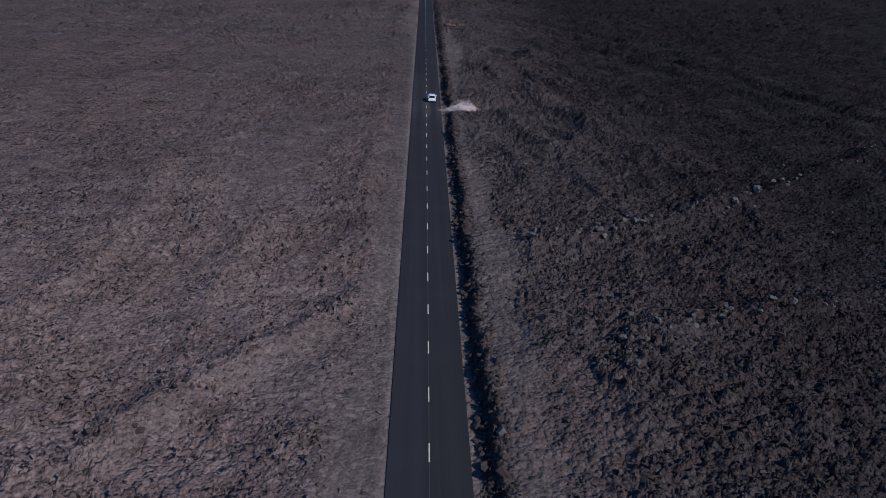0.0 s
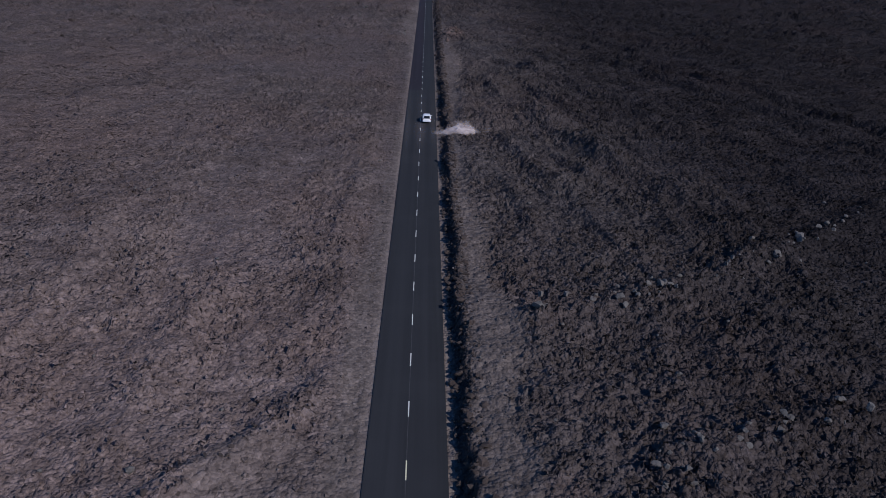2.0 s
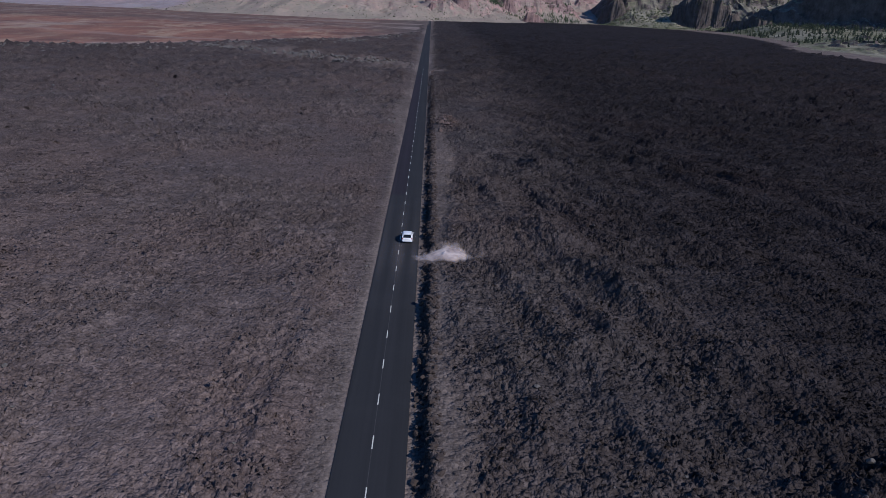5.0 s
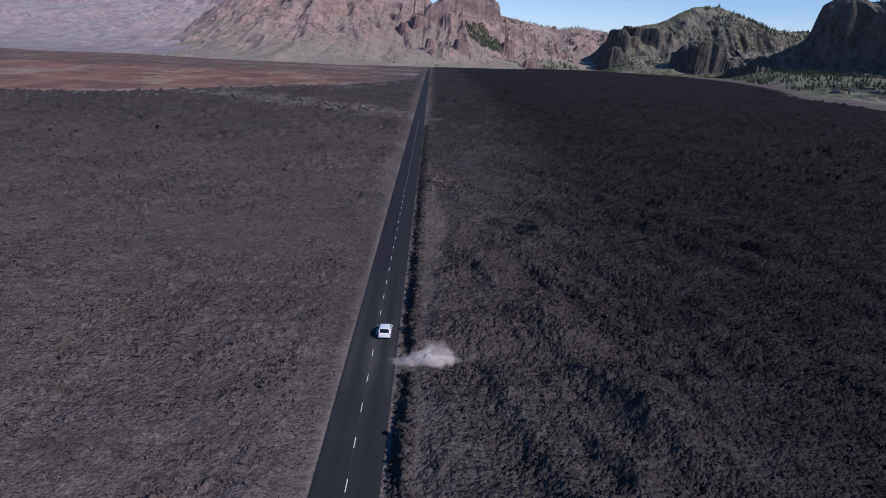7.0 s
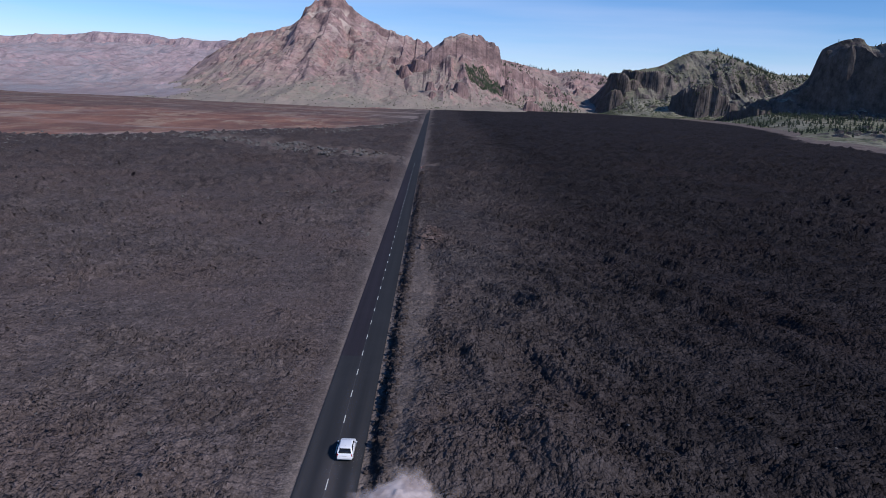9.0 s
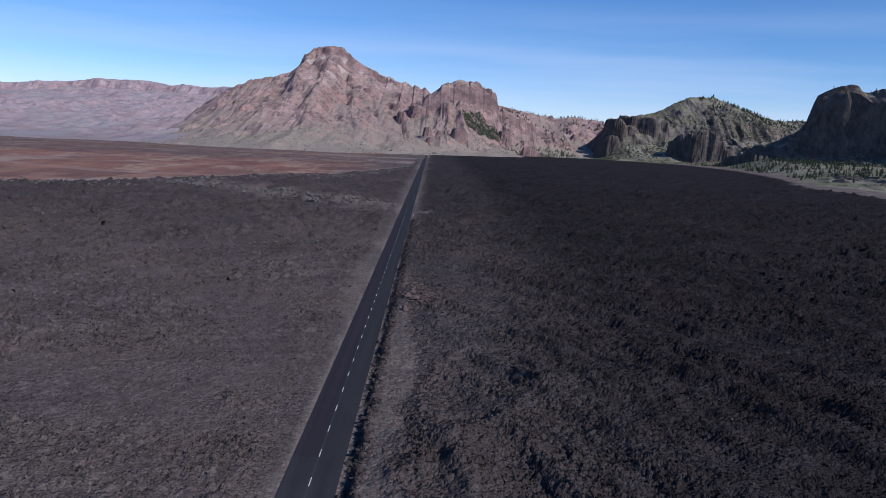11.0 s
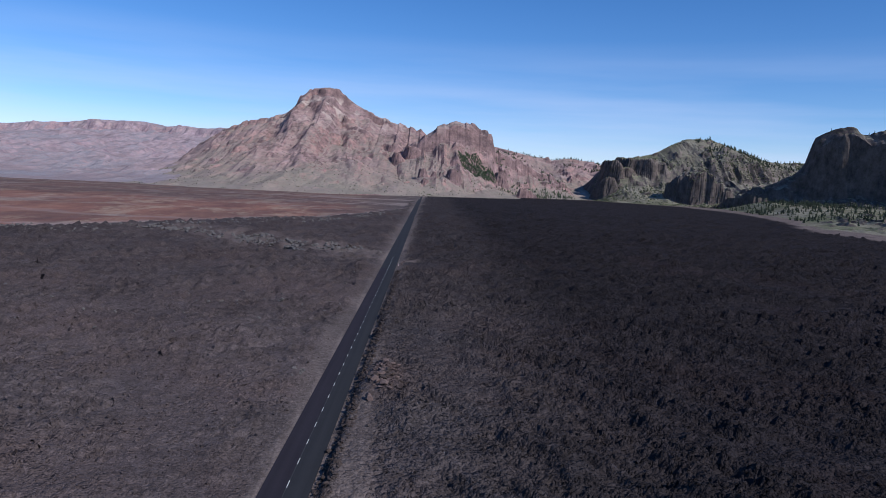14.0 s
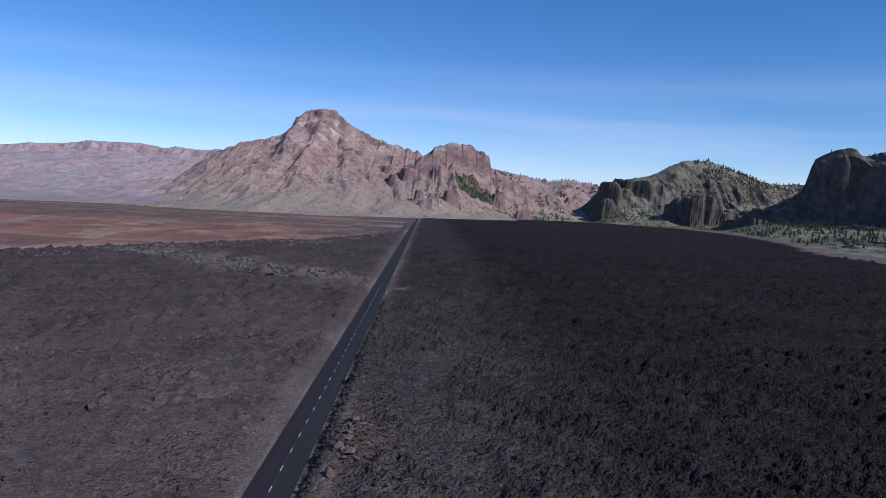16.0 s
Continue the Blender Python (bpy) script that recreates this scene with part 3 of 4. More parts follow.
SLOPE = ((0, 0), (0.2, 0.10), (0.45, 0.30), (0.7, 0.58), (0.88, 0.82), (0.95, 0.90), (0.97, 0.98), (1, 1))
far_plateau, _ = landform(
    "far_plateau", "distant plateau wall with a level rim, lilac-grey haze in its colour", ((-2900, 190), (-2011, 196), (-1853, 212), (-1694, 220), (-1536, 239), (-1350, 240), (-1243, 222), (-1163, 231), (-1083, 219), (-963, 225), (-700, 225), (-300, 200)),
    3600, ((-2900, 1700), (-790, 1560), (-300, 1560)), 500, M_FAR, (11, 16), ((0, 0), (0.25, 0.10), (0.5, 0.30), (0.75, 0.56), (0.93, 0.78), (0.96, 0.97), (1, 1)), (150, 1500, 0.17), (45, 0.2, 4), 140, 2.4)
back_ridge, back_grid = landform(
    "back_ridge", "low wooded ridge behind the rocky butte", ((-60, 175), (103, 174), (246, 167), (313, 154), (419, 132), (462, 126), (524, 137), (609, 127), (673, 113), (843, 107), (1400, 120)),
    2800, ((-60, 2100), (300, 2050), (600, 2100), (1400, 2200)), 300, M_MAIN, (7, 9), SLOPE, (110, 300, 0.2), (40, 0.2, 8), 180, 4)
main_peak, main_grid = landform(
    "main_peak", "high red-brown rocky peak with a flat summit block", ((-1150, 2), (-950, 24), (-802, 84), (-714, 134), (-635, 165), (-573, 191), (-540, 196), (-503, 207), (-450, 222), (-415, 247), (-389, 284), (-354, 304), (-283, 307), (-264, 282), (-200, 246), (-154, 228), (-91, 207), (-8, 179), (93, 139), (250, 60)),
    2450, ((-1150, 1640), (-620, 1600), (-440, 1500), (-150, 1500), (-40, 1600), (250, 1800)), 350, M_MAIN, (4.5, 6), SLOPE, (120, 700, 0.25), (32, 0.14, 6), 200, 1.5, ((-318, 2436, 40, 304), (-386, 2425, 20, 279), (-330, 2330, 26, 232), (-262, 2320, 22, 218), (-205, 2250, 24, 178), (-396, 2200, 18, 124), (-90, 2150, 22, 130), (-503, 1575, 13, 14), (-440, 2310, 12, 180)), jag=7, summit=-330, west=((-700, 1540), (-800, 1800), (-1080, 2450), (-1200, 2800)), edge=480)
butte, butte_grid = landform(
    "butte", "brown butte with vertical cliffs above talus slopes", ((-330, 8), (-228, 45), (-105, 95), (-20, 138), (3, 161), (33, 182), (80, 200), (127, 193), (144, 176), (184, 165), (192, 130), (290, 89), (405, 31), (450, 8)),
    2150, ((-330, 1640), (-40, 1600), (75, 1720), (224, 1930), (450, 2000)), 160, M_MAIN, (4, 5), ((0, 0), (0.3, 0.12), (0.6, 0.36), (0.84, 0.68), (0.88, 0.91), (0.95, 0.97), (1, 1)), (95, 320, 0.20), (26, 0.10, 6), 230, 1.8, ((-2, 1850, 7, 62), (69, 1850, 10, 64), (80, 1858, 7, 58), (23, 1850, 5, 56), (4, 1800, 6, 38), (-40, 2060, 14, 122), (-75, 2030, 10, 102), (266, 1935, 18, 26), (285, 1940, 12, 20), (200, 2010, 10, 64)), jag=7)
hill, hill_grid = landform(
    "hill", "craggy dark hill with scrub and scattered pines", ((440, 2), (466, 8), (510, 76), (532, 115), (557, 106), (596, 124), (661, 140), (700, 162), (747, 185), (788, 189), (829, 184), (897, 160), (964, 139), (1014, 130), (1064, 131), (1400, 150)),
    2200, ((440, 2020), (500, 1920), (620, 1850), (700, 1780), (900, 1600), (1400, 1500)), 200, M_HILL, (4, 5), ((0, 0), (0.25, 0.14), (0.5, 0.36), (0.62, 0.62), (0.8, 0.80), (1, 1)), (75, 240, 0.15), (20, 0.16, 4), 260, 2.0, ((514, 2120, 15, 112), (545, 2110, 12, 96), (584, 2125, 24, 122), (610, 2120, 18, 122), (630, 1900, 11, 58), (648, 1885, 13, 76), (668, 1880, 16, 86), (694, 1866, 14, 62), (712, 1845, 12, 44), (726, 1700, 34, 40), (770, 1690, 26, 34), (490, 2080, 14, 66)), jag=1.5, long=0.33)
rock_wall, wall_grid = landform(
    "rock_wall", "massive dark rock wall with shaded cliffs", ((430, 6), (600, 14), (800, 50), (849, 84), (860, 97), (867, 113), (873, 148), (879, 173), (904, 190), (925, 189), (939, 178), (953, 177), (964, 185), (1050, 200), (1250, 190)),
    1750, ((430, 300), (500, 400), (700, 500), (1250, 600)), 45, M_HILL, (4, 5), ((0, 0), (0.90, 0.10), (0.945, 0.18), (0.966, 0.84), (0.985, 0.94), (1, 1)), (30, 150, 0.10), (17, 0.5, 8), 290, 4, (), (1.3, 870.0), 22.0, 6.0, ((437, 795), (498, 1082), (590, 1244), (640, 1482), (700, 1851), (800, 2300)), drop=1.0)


# ---- stones ----
ICO = bmesh.new()
bmesh.ops.create_icosphere(ICO, subdivisions=1, radius=1.0)
ICO_V = np.array([v.co[:] for v in ICO.verts])
ICO_F = np.array([[v.index for v in f.verts] for f in ICO.faces])
ICO.free()
rng = np.random.default_rng(11)


def turns(n):
    """n random rotations."""
    q = rng.normal(size=(n, 4))
    q /= np.linalg.norm(q, axis=1)[:, None]
    w, x, y, z = q.T
    return np.stack([1 - 2 * (y * y + z * z), 2 * (x * y - z * w), 2 * (x * z + y * w), 2 * (x * y + z * w), 1 - 2 * (x * x + z * z), 2 * (y * z - x * w),
                     2 * (x * z - y * w), 2 * (y * z + x * w), 1 - 2 * (x * x + y * y)], -1).reshape(n, 3, 3)


def heap(centres, sizes, uneven=0.35, flat=0.75):
    """Many angular lumps as arrays of vertices and faces."""
    n = len(centres)
    v = ICO_V[None] * (1 + uneven * rng.uniform(-1, 1, (n, len(ICO_V), 1)))
    v = v * rng.uniform(0.6, 1.2, (n, 1, 3))
    v = np.einsum("nij,nkj->nki", turns(n), v) * sizes[:, None, None]
    v[:, :, 2] *= flat
    v += centres[:, None, :]
    f = ICO_F[None] + (np.arange(n) * len(ICO_V))[:, None, None]
    return v.reshape(-1, 3), f.reshape(-1, 3)


BLOCK_V = np.array([(1, 0, 0), (-1, 0, 0), (0, 1, 0), (0, -1, 0), (0, 0, 1), (0, 0, -1)], float)
BLOCK_F = np.array([(0, 2, 4), (2, 1, 4), (1, 3, 4), (3, 0, 4), (2, 0, 5), (1, 2, 5), (3, 1, 5), (0, 3, 5)])


def clinker(name, label, count):
    """Loose angular blocks that take over the soil that they lie on; they thin out away from the road and with distance."""
    y = 31 + 60 * (np.exp(rng.random(count) * math.log(7.5)) - 1)
    u = rng.uniform(-1, 1, count)
    x = 4 + u * (44 + 0.36 * (y - 31))
    soils = terrain(x, y)
    thin = 1 - ease(np.abs(u) + 0.5 * (fbm(x * 0.05, y * 0.05, 3, 86) - 0.5), 0.7, 1.05)
    thin = thin * (1 - ease(y + 120 * (fbm(x * 0.03, y * 0.03, 3, 87) - 0.5), 260, 400))
    ok = (np.abs(x) > 3.7) & (rng.random(count) < thin * (1.02 - 0.92 * np.clip(soils[1] * 1.1, 0, 1)))
    x, y, soils = x[ok], y[ok], [v[ok] for v in soils]
    n = len(x)
    s = (0.075 + 0.20 * rng.random(n) ** 2.2) * (1 + 0.5 * np.clip((y - 31) / 220, 0, 1.2))
    v = BLOCK_V[None] * rng.uniform(0.6, 1.3, (n, 6, 1)) + rng.uniform(-0.3, 0.3, (n, 6, 3))
    v = np.einsum("nij,nkj->nki", turns(n), v) * s[:, None, None]
    v[:, :, 2] *= 0.85
    v += np.stack([x, y, soils[0] + 0.05 * s], -1)[:, None, :]
    f = BLOCK_F[None] + (np.arange(n) * 6)[:, None, None]
    me = raw_mesh(name, v.reshape(-1, 3), f.reshape(-1, 3), M_GROUND)
    write_soil(me, *[np.repeat(q, 6) for q in soils[1:]])
    return tagged(new(name, me), label, "rubble", kind="stuff")


def rubble_field(name, label, count, box, sizes, material, keep):
    x, y = rng.uniform(box[0], box[1], count), rng.uniform(box[2], box[3], count)
    ok = keep(x, y) & (np.abs(x) > 3.6)
    x, y = x[ok], y[ok]
    s = sizes[0] + (sizes[1] - sizes[0]) * rng.random(len(x)) ** 3.0
    z = terrain(x, y)[0] + 0.15 * s
    v, f = heap(np.stack([x, y, z], -1), s)
    return tagged(new(name, raw_mesh(name, v, f, material)), label, "rubble", kind="stuff")


def clumped(x, y):
    return rng.random(len(x)) < 0.15 + 0.85 * ease(fbm(x * 0.12, y * 0.12, 3, 83), 0.4, 0.65)


clinker("clinker", "loose angular clinker blocks over the lava field", 36000)
rubble_field("bank_rubble", "tumbled black blocks on the road bank", 2600, (3.6, 6.2, 30, 430), (0.12, 0.5), M_LAVA, lambda x, y: np.abs(y - 146) > 3)
rubble_field("grey_stones", "scattered pale weathered stones", 600, (-40, 60, 32, 200), (0.08, 0.3), M_PALE_STONE, clumped)


rubble_field("grey_rocks", "heaped grey rocks along the far edge of the lava", 22000, (-330, -8, 440, 980), (0.3, 1.5), M_PALE_STONE,
             lambda x, y: (np.abs(y + 30 - np.interp(x, [p[0] for p in LAVA_LEFT_EDGE], [p[1] for p in LAVA_LEFT_EDGE])) < 60) & clumped(x * 0.4, y * 0.25) & (rng.random(len(x)) < 0.7))

rubble_field("field_rocks", "grey rubble heaps scattered over the far lava field", 1300, (-260, -9, 300, 560), (0.25, 0.65), M_PALE_STONE,
             lambda x, y: (y + 10 < np.interp(x, [p[0] for p in LAVA_LEFT_EDGE], [p[1] for p in LAVA_LEFT_EDGE])) & clumped(x * 0.3, y * 0.18))


rubble_field("ridge_rocks", "tumbled grey and black rocks along a low ridge in the lava", 9000, (-170, -9, 470, 610), (0.35, 1.7), M_PALE_STONE,
             lambda x, y: (near_line(x, y, ((-12, 488), (-30, 496), (-60, 512), (-105, 560), (-150, 585))) < 5 + 14 * rng.random(len(x)) ** 2) & clumped(x * 0.6, y * 0.4))


def stone_mesh(seed):
    r = np.random.default_rng(seed)
    bm = bmesh.new()
    bmesh.ops.create_icosphere(bm, subdivisions=2, radius=1.0)
    planes = [Vector(r.normal(size=3)).normalized() for _ in range(9)]
    for v in bm.verts:
        for p in planes:
            over = v.co.dot(p) - 0.5
            if over > 0:
                v.co -= p * over
        v.co *= 1 + 0.10 * r.uniform(-1, 1)
        v.co.z *= 0.8
    me = bpy.data.meshes.new("stone")
    bm.to_mesh(me)
    bm.free()
    return me


def stone_set(material, seeds):
    out = []
    for s in seeds:
        me = stone_mesh(s)
        me.materials.append(material)
        out.append(me)
    return out


STONES = {"lava": stone_set(M_LAVA, range(5)), "pale": stone_set(M_PALE_STONE, range(5, 9)), "red": stone_set(M_RED_STONE, range(9, 12))}


def stone(kind, x, y, size):
    me = STONES[kind][int(rng.integers(len(STONES[kind])))]
    ob = new("stone", me)
    ob.parent = ground
    ob.matrix_basis = pose(x, y, height(x, y) + 0.22 * size, *rng.uniform(-25, 25, 2), rng.uniform(0, 360)) @ Matrix.Diagonal((size * rng.uniform(0.8, 1.3), size, size * rng.uniform(0.7, 1.1), 1))
    return ob


# single boulders that stand out: the bank, the two boulder lines, the scoria mound, the field ridge
stone("pale", 5.4, 40.4, 0.6), stone("pale", 12.4, 74.0, 0.85), stone("pale", 13.3, 75.2, 0.5), stone("pale", 13.5, 79.5, 0.5)
stone("pale", 27.0, 79.0, 0.7), stone("pale", 47.8, 93.5, 0.9), stone("pale", 42.1, 87.5, 0.7), stone("pale", 40.6, 86.3, 0.5)
for line, spread, count, kind, lo, hi in (
        (((12.5, 74), (27, 79), (48, 94), (80, 118)), 1.8, 80, "pale", 0.18, 0.60), (((16.5, 45), (19, 53), (31, 57), (44, 62)), 1.5, 56, "pale", 0.16, 0.55),
        (((4.5, 34), (4.7, 110)), 0.7, 46, "lava", 0.25, 0.55), (((4.5, 110), (4.7, 300)), 0.7, 50, "lava", 0.3, 0.7), (((-7, 62), (-18, 48), (-25, 38)), 1.3, 26, "lava", 0.2, 0.45),
        (((9, 258), (9.5, 265), (11, 272)), 3.0, 46, "red", 0.3, 1.0), (((8, 258), (10.5, 266)), 3.0, 22, "lava", 0.3, 0.9), (((-7, 274), (-8.5, 268)), 1.0, 8, "pale", 0.3, 0.7), (((-15, 494), (-37, 503), (-60, 515)), 8.0, 40, "pale", 0.7, 2.0), (((-12, 486), (-40, 498), (-90, 530)), 14.0, 60, "pale", 0.5, 1.4), (((-19, 497), (-30, 501)), 4.0, 24, "lava", 0.8, 2.2),
        (((4.9, 448), (5.6, 466)), 0.5, 7, "red", 0.3, 0.7)):
    for _ in range(count):
        k = int(rng.integers(len(line) - 1))
        u = rng.random()
        px = line[k][0] + u * (line[k + 1][0] - line[k][0]) + rng.normal() * spread * 0.6
        py = line[k][1] + u * (line[k + 1][1] - line[k][1]) + rng.normal() * spread * 0.6
        if abs(px) > 3.9:
            stone(kind, px, py, lo + (hi - lo) * rng.random() ** 2)


# ---- pale dust spilled from the bank over the verge ----
def dust_patch():
    m = Nodes("pale dust", 1.0)
    f, g = m.noise(0.9, 5, 0.6), m.noise(0.45, 4)
    cover = m.attr("cover")
    veil = m.math("ADD", cover, m.math("MULTIPLY", m.math("SUBTRACT", f, 0.5), 0.35))
    m.put(m.bsdf, "Alpha", m.math("MULTIPLY", m.math("MULTIPLY", m.span(veil, 0.0, 0.95), m.span(cover, 0.0, 0.45)), 0.72))
    mat = m.done(m.mix(m.span(g, 0.35, 0.65), (0.50, 0.405, 0.375), (0.72, 0.615, 0.57)), f, 0.3, 0.4)
    xs, ys = np.arange(-3.6, 16.0, 0.2), np.arange(139.0, 154.5, 0.2)
    X, Y = np.meshgrid(xs, ys)
    n, fine = fbm(X * 0.4, Y * 0.4, 4, 91), fbm(X * 1.1, Y * 1.1, 3, 99)
    main = 1 - ease(np.hypot((X - 6.9) / 4.3, (Y - 146.9) / 3.3) + 0.8 * (n - 0.5) + 0.35 * (fine - 0.5), 0.15, 1.1)
    core = 1 - ease(np.hypot((X - 7.9) / 2.0, (Y - 145.6) / 1.5) + 0.5 * (n - 0.5), 0.2, 1.1)
    wisp = 0.34 * (1 - ease(np.hypot((X - 10.5) / 4.6, (Y - 147.0) / 1.9) + 0.6 * (n - 0.5), 0.1, 1.0))
    low = terrain(X, Y, 0.0)[0]
    base = 0.012 + (np.maximum(low, 0.0) + 0.16) * ease(np.abs(X), 3.2, 4.4)
    verts, faces, covers = [], [], []
    for k, lift in enumerate((0.0, 0.35)):
        cover = np.maximum(np.maximum(main ** (1 + 0.4 * k), 0.9 * core), wisp * (k < 1))
        Z = base + 0.02 * k + (0.25 + lift) * main * (0.35 + 1.3 * fine)
        verts.append(np.stack([X, Y, Z], -1).reshape(-1, 3))
        quads = grid_faces(len(ys), len(xs))
        faces.append(quads[cover.ravel()[quads].max(1) > 0.02] + k * X.size)
        covers.append(cover.ravel())
    me = raw_mesh("dust_patch", np.concatenate(verts), np.concatenate(faces), mat, True)
    me.attributes.new("cover", "FLOAT", "POINT").data.foreach_set("value", np.concatenate(covers).astype(np.float32))
    return tagged(new("dust_patch", me), "pale loose dust spilled over the road verge", "dust", kind="stuff")


dust_patch()


def dust_film():
    """Thin dust that traffic has dragged along both lanes."""
    m = Nodes("thin road dust", 1.0)
    m.bsdf.inputs["Specular IOR Level"].default_value = 0.0
    f = m.noise(0.35, 5, 0.6, m.stretched((2.2, 0.35, 1)))
    m.put(m.bsdf, "Alpha", m.math("MULTIPLY", m.attr("cover"), m.span(f, 0.3, 0.7, 0.25, 1.0)))
    mat = m.done((0.42, 0.36, 0.35))
    xs, ys = np.linspace(-3.05, 3.05, 26), np.arange(112.0, 196.0, 1.0)
    X, Y = np.meshgrid(xs, ys)
    tracks = 0.55 + 0.45 * np.cos(X * 2 * math.pi / 3.1)
    cover = (0.07 * np.exp(-((Y - 156) / 22) ** 2) + 0.13 * np.exp(-((Y - 148) / 6) ** 2)) * tracks * (1 - ease(np.abs(X), 2.4, 3.05))
    me = raw_mesh("dust_film", np.stack([X, Y, 0 * X + 0.013], -1).reshape(-1, 3), grid_faces(len(ys), len(xs)), mat, True)
    me.attributes.new("cover", "FLOAT", "POINT").data.foreach_set("value", cover.astype(np.float32).ravel())
    return tagged(new("dust_film", me), "faint pale dust dragged along the asphalt lanes", "dust", kind="stuff")


dust_film()


# ---- pines and scrub on the far slopes ----
def sample(grid, x, y):
    xs, ys, h = grid
    i = np.clip(((x - xs[0]) / (xs[1] - xs[0])), 0, len(xs) - 1.01)
    j = np.clip(((y - ys[0]) / (ys[1] - ys[0])), 0, len(ys) - 1.01)
    a, b = i.astype(int), j.astype(int)
    u, v = i - a, j - b
    return (h[b, a] * (1 - u) + h[b, a + 1] * u) * (1 - v) + (h[b + 1, a] * (1 - u) + h[b + 1, a + 1] * u) * v


OCT_V = np.array([(1, 0, 0), (-0.5, 0.87, 0), (-0.5, -0.87, 0), (0, 0, 1), (0, 0, -0.45)])
OCT_F = np.array([(0, 1, 3), (1, 2, 3), (2, 0, 3), (1, 0, 4), (2, 1, 4), (0, 2, 4)])


def pine_wood(name, label, x, y, z, tall, material):
    vs, fs, base = [], [], 0
    n = len(x)
    foot = np.stack([x, y, z], -1)
    for k in range(7):
        up = 0.18 + 0.78 * k / 6
        spread = 0.30 * (1.08 - up) * tall * rng.uniform(0.75, 1.3, n)
        off = np.stack([rng.normal(size=n) * 0.05 * tall, rng.normal(size=n) * 0.05 * tall, up * tall], -1)
        a = rng.uniform(0, 6.28, n)
        v = OCT_V[None] * np.stack([spread, spread, 0.20 * tall], -1)[:, None, :] * rng.uniform(0.7, 1.3, (n, 5, 1))
        v = np.stack([v[..., 0] * np.cos(a)[:, None] - v[..., 1] * np.sin(a)[:, None], v[..., 0] * np.sin(a)[:, None] + v[..., 1] * np.cos(a)[:, None], v[..., 2]], -1)
        v = v + (foot + off)[:, None, :]
        vs.append(v.reshape(-1, 3))
        fs.append((OCT_F[None] + base + (np.arange(n) * 5)[:, None, None]).reshape(-1, 3))
        base += n * 5
    ring = np.array([(0.03, 0, -0.06), (-0.015, 0.026, -0.06), (-0.015, -0.026, -0.06), (0, 0, 0.9)])
    v = ring[None] * tall[:, None, None] + foot[:, None, :]
    vs.append(v.reshape(-1, 3))
    fs.append((np.array([(0, 1, 3), (1, 2, 3), (2, 0, 3)])[None] + base + (np.arange(n) * 4)[:, None, None]).reshape(-1, 3))
    return tagged(new(name, raw_mesh(name, np.concatenate(vs), np.concatenate(fs), material)), label, "pine trees", kind="stuff")


def wood(name, label, grid, count, box, keep=None, low=6, high=11, material=M_PINE):
    x, y = rng.uniform(box[0], box[1], count), rng.uniform(box[2], box[3], count)
    if keep is not None:
        ok = keep(x, y)
        x, y = x[ok], y[ok]
    z = sample(grid, x, y) if grid else terrain(x, y)[0]
    if grid is wall_grid:
        y = y - 1.3 * (x - 870.0)
    ok = z > -3
    x, y, z = x[ok], y[ok], z[ok]
    return pine_wood(name, label, x, y, z - 0.3, rng.uniform(low, high, len(x)), material)


def patchy(seed, scale=0.02, a=0.42, b=0.6):
    return lambda x, y: rng.random(len(x)) < ease(fbm(x * scale, y * scale, 3, seed), a, b)


wood("pine_wood", "dark green pines along the hill's crest", hill_grid, 420, (770, 1120, 2040, 2230), patchy(301, 0.02, 0.35, 0.5))
wood("pine_wood", "scattered dark pines on the hill's lower slope", hill_grid, 800, (820, 1250, 1560, 2060), patchy(302))
wood("pine_wood", "dense dark pines at the foot of the rock wall", wall_grid, 3600, (560, 1100, 700, 1670), patchy(303, 0.011, 0.40, 0.48), 5, 10)
wood("pine_wood", "pines on top of the rock wall", wall_grid, 40, (890, 1250, 1740, 1800))
wood("pine_wood", "far pines along the low back ridge", back_grid, 900, (300, 900, 2640, 2820), patchy(304, 0.012, 0.36, 0.48), 5, 10)
wood("pine_wood", "dense dark green pine patch below the butte cliffs", butte_grid, 2300, (84, 196, 1945, 2066), lambda x, y: np.hypot((x - 138) / 52, (y - 2006) / 58) + 0.5 * (fbm(x * 0.05, y * 0.05, 3, 305) - 0.5) < 0.95, 3, 6, M_YOUNG_PINE)
wood("pine_wood", "scattered pines on the butte's side slope", butte_grid, 900, (185, 400, 1960, 2200), patchy(306, 0.02, 0.4, 0.52), 3, 8, M_YOUNG_PINE)


def scrub(name, label, grid, count, box, lo, hi, seed):
    x, y = rng.uniform(box[0], box[1], count), rng.uniform(box[2], box[3], count)
    ok = rng.random(count) < ease(fbm(x * 0.012, y * 0.012, 3, seed), 0.35, 0.6)
    x, y = x[ok], y[ok]
    z = sample(grid, x, y)
    if grid is wall_grid:
        y = y - 1.3 * (x - 870.0)
    ok = z > -2
    c = np.stack([x, y, z + 0.3], -1)[ok]
    v, f = heap(c, rng.uniform(lo, hi, len(c)), 0.3, 0.8)
    return tagged(new(name, raw_mesh(name, v, f, M_BUSH)), label, "shrubs", kind="stuff")


scrub("scrub", "low green shrubs dotted over the hill", hill_grid, 14000, (450, 1250, 1620, 2220), 1.0, 2.6, 311)
scrub("scrub", "low green shrubs dotted over the talus slopes", butte_grid, 2200, (-300, 440, 1640, 2130), 0.8, 1.8, 312)
scrub("scrub", "sparse shrubs on the lower mountain slopes", main_grid, 1800, (-700, 200, 1500, 2100), 0.7, 1.5, 313)
scrub("scrub", "low shrubs below the rock wall", wall_grid, 1800, (560, 1100, 800, 1690), 1.0, 2.4, 314)


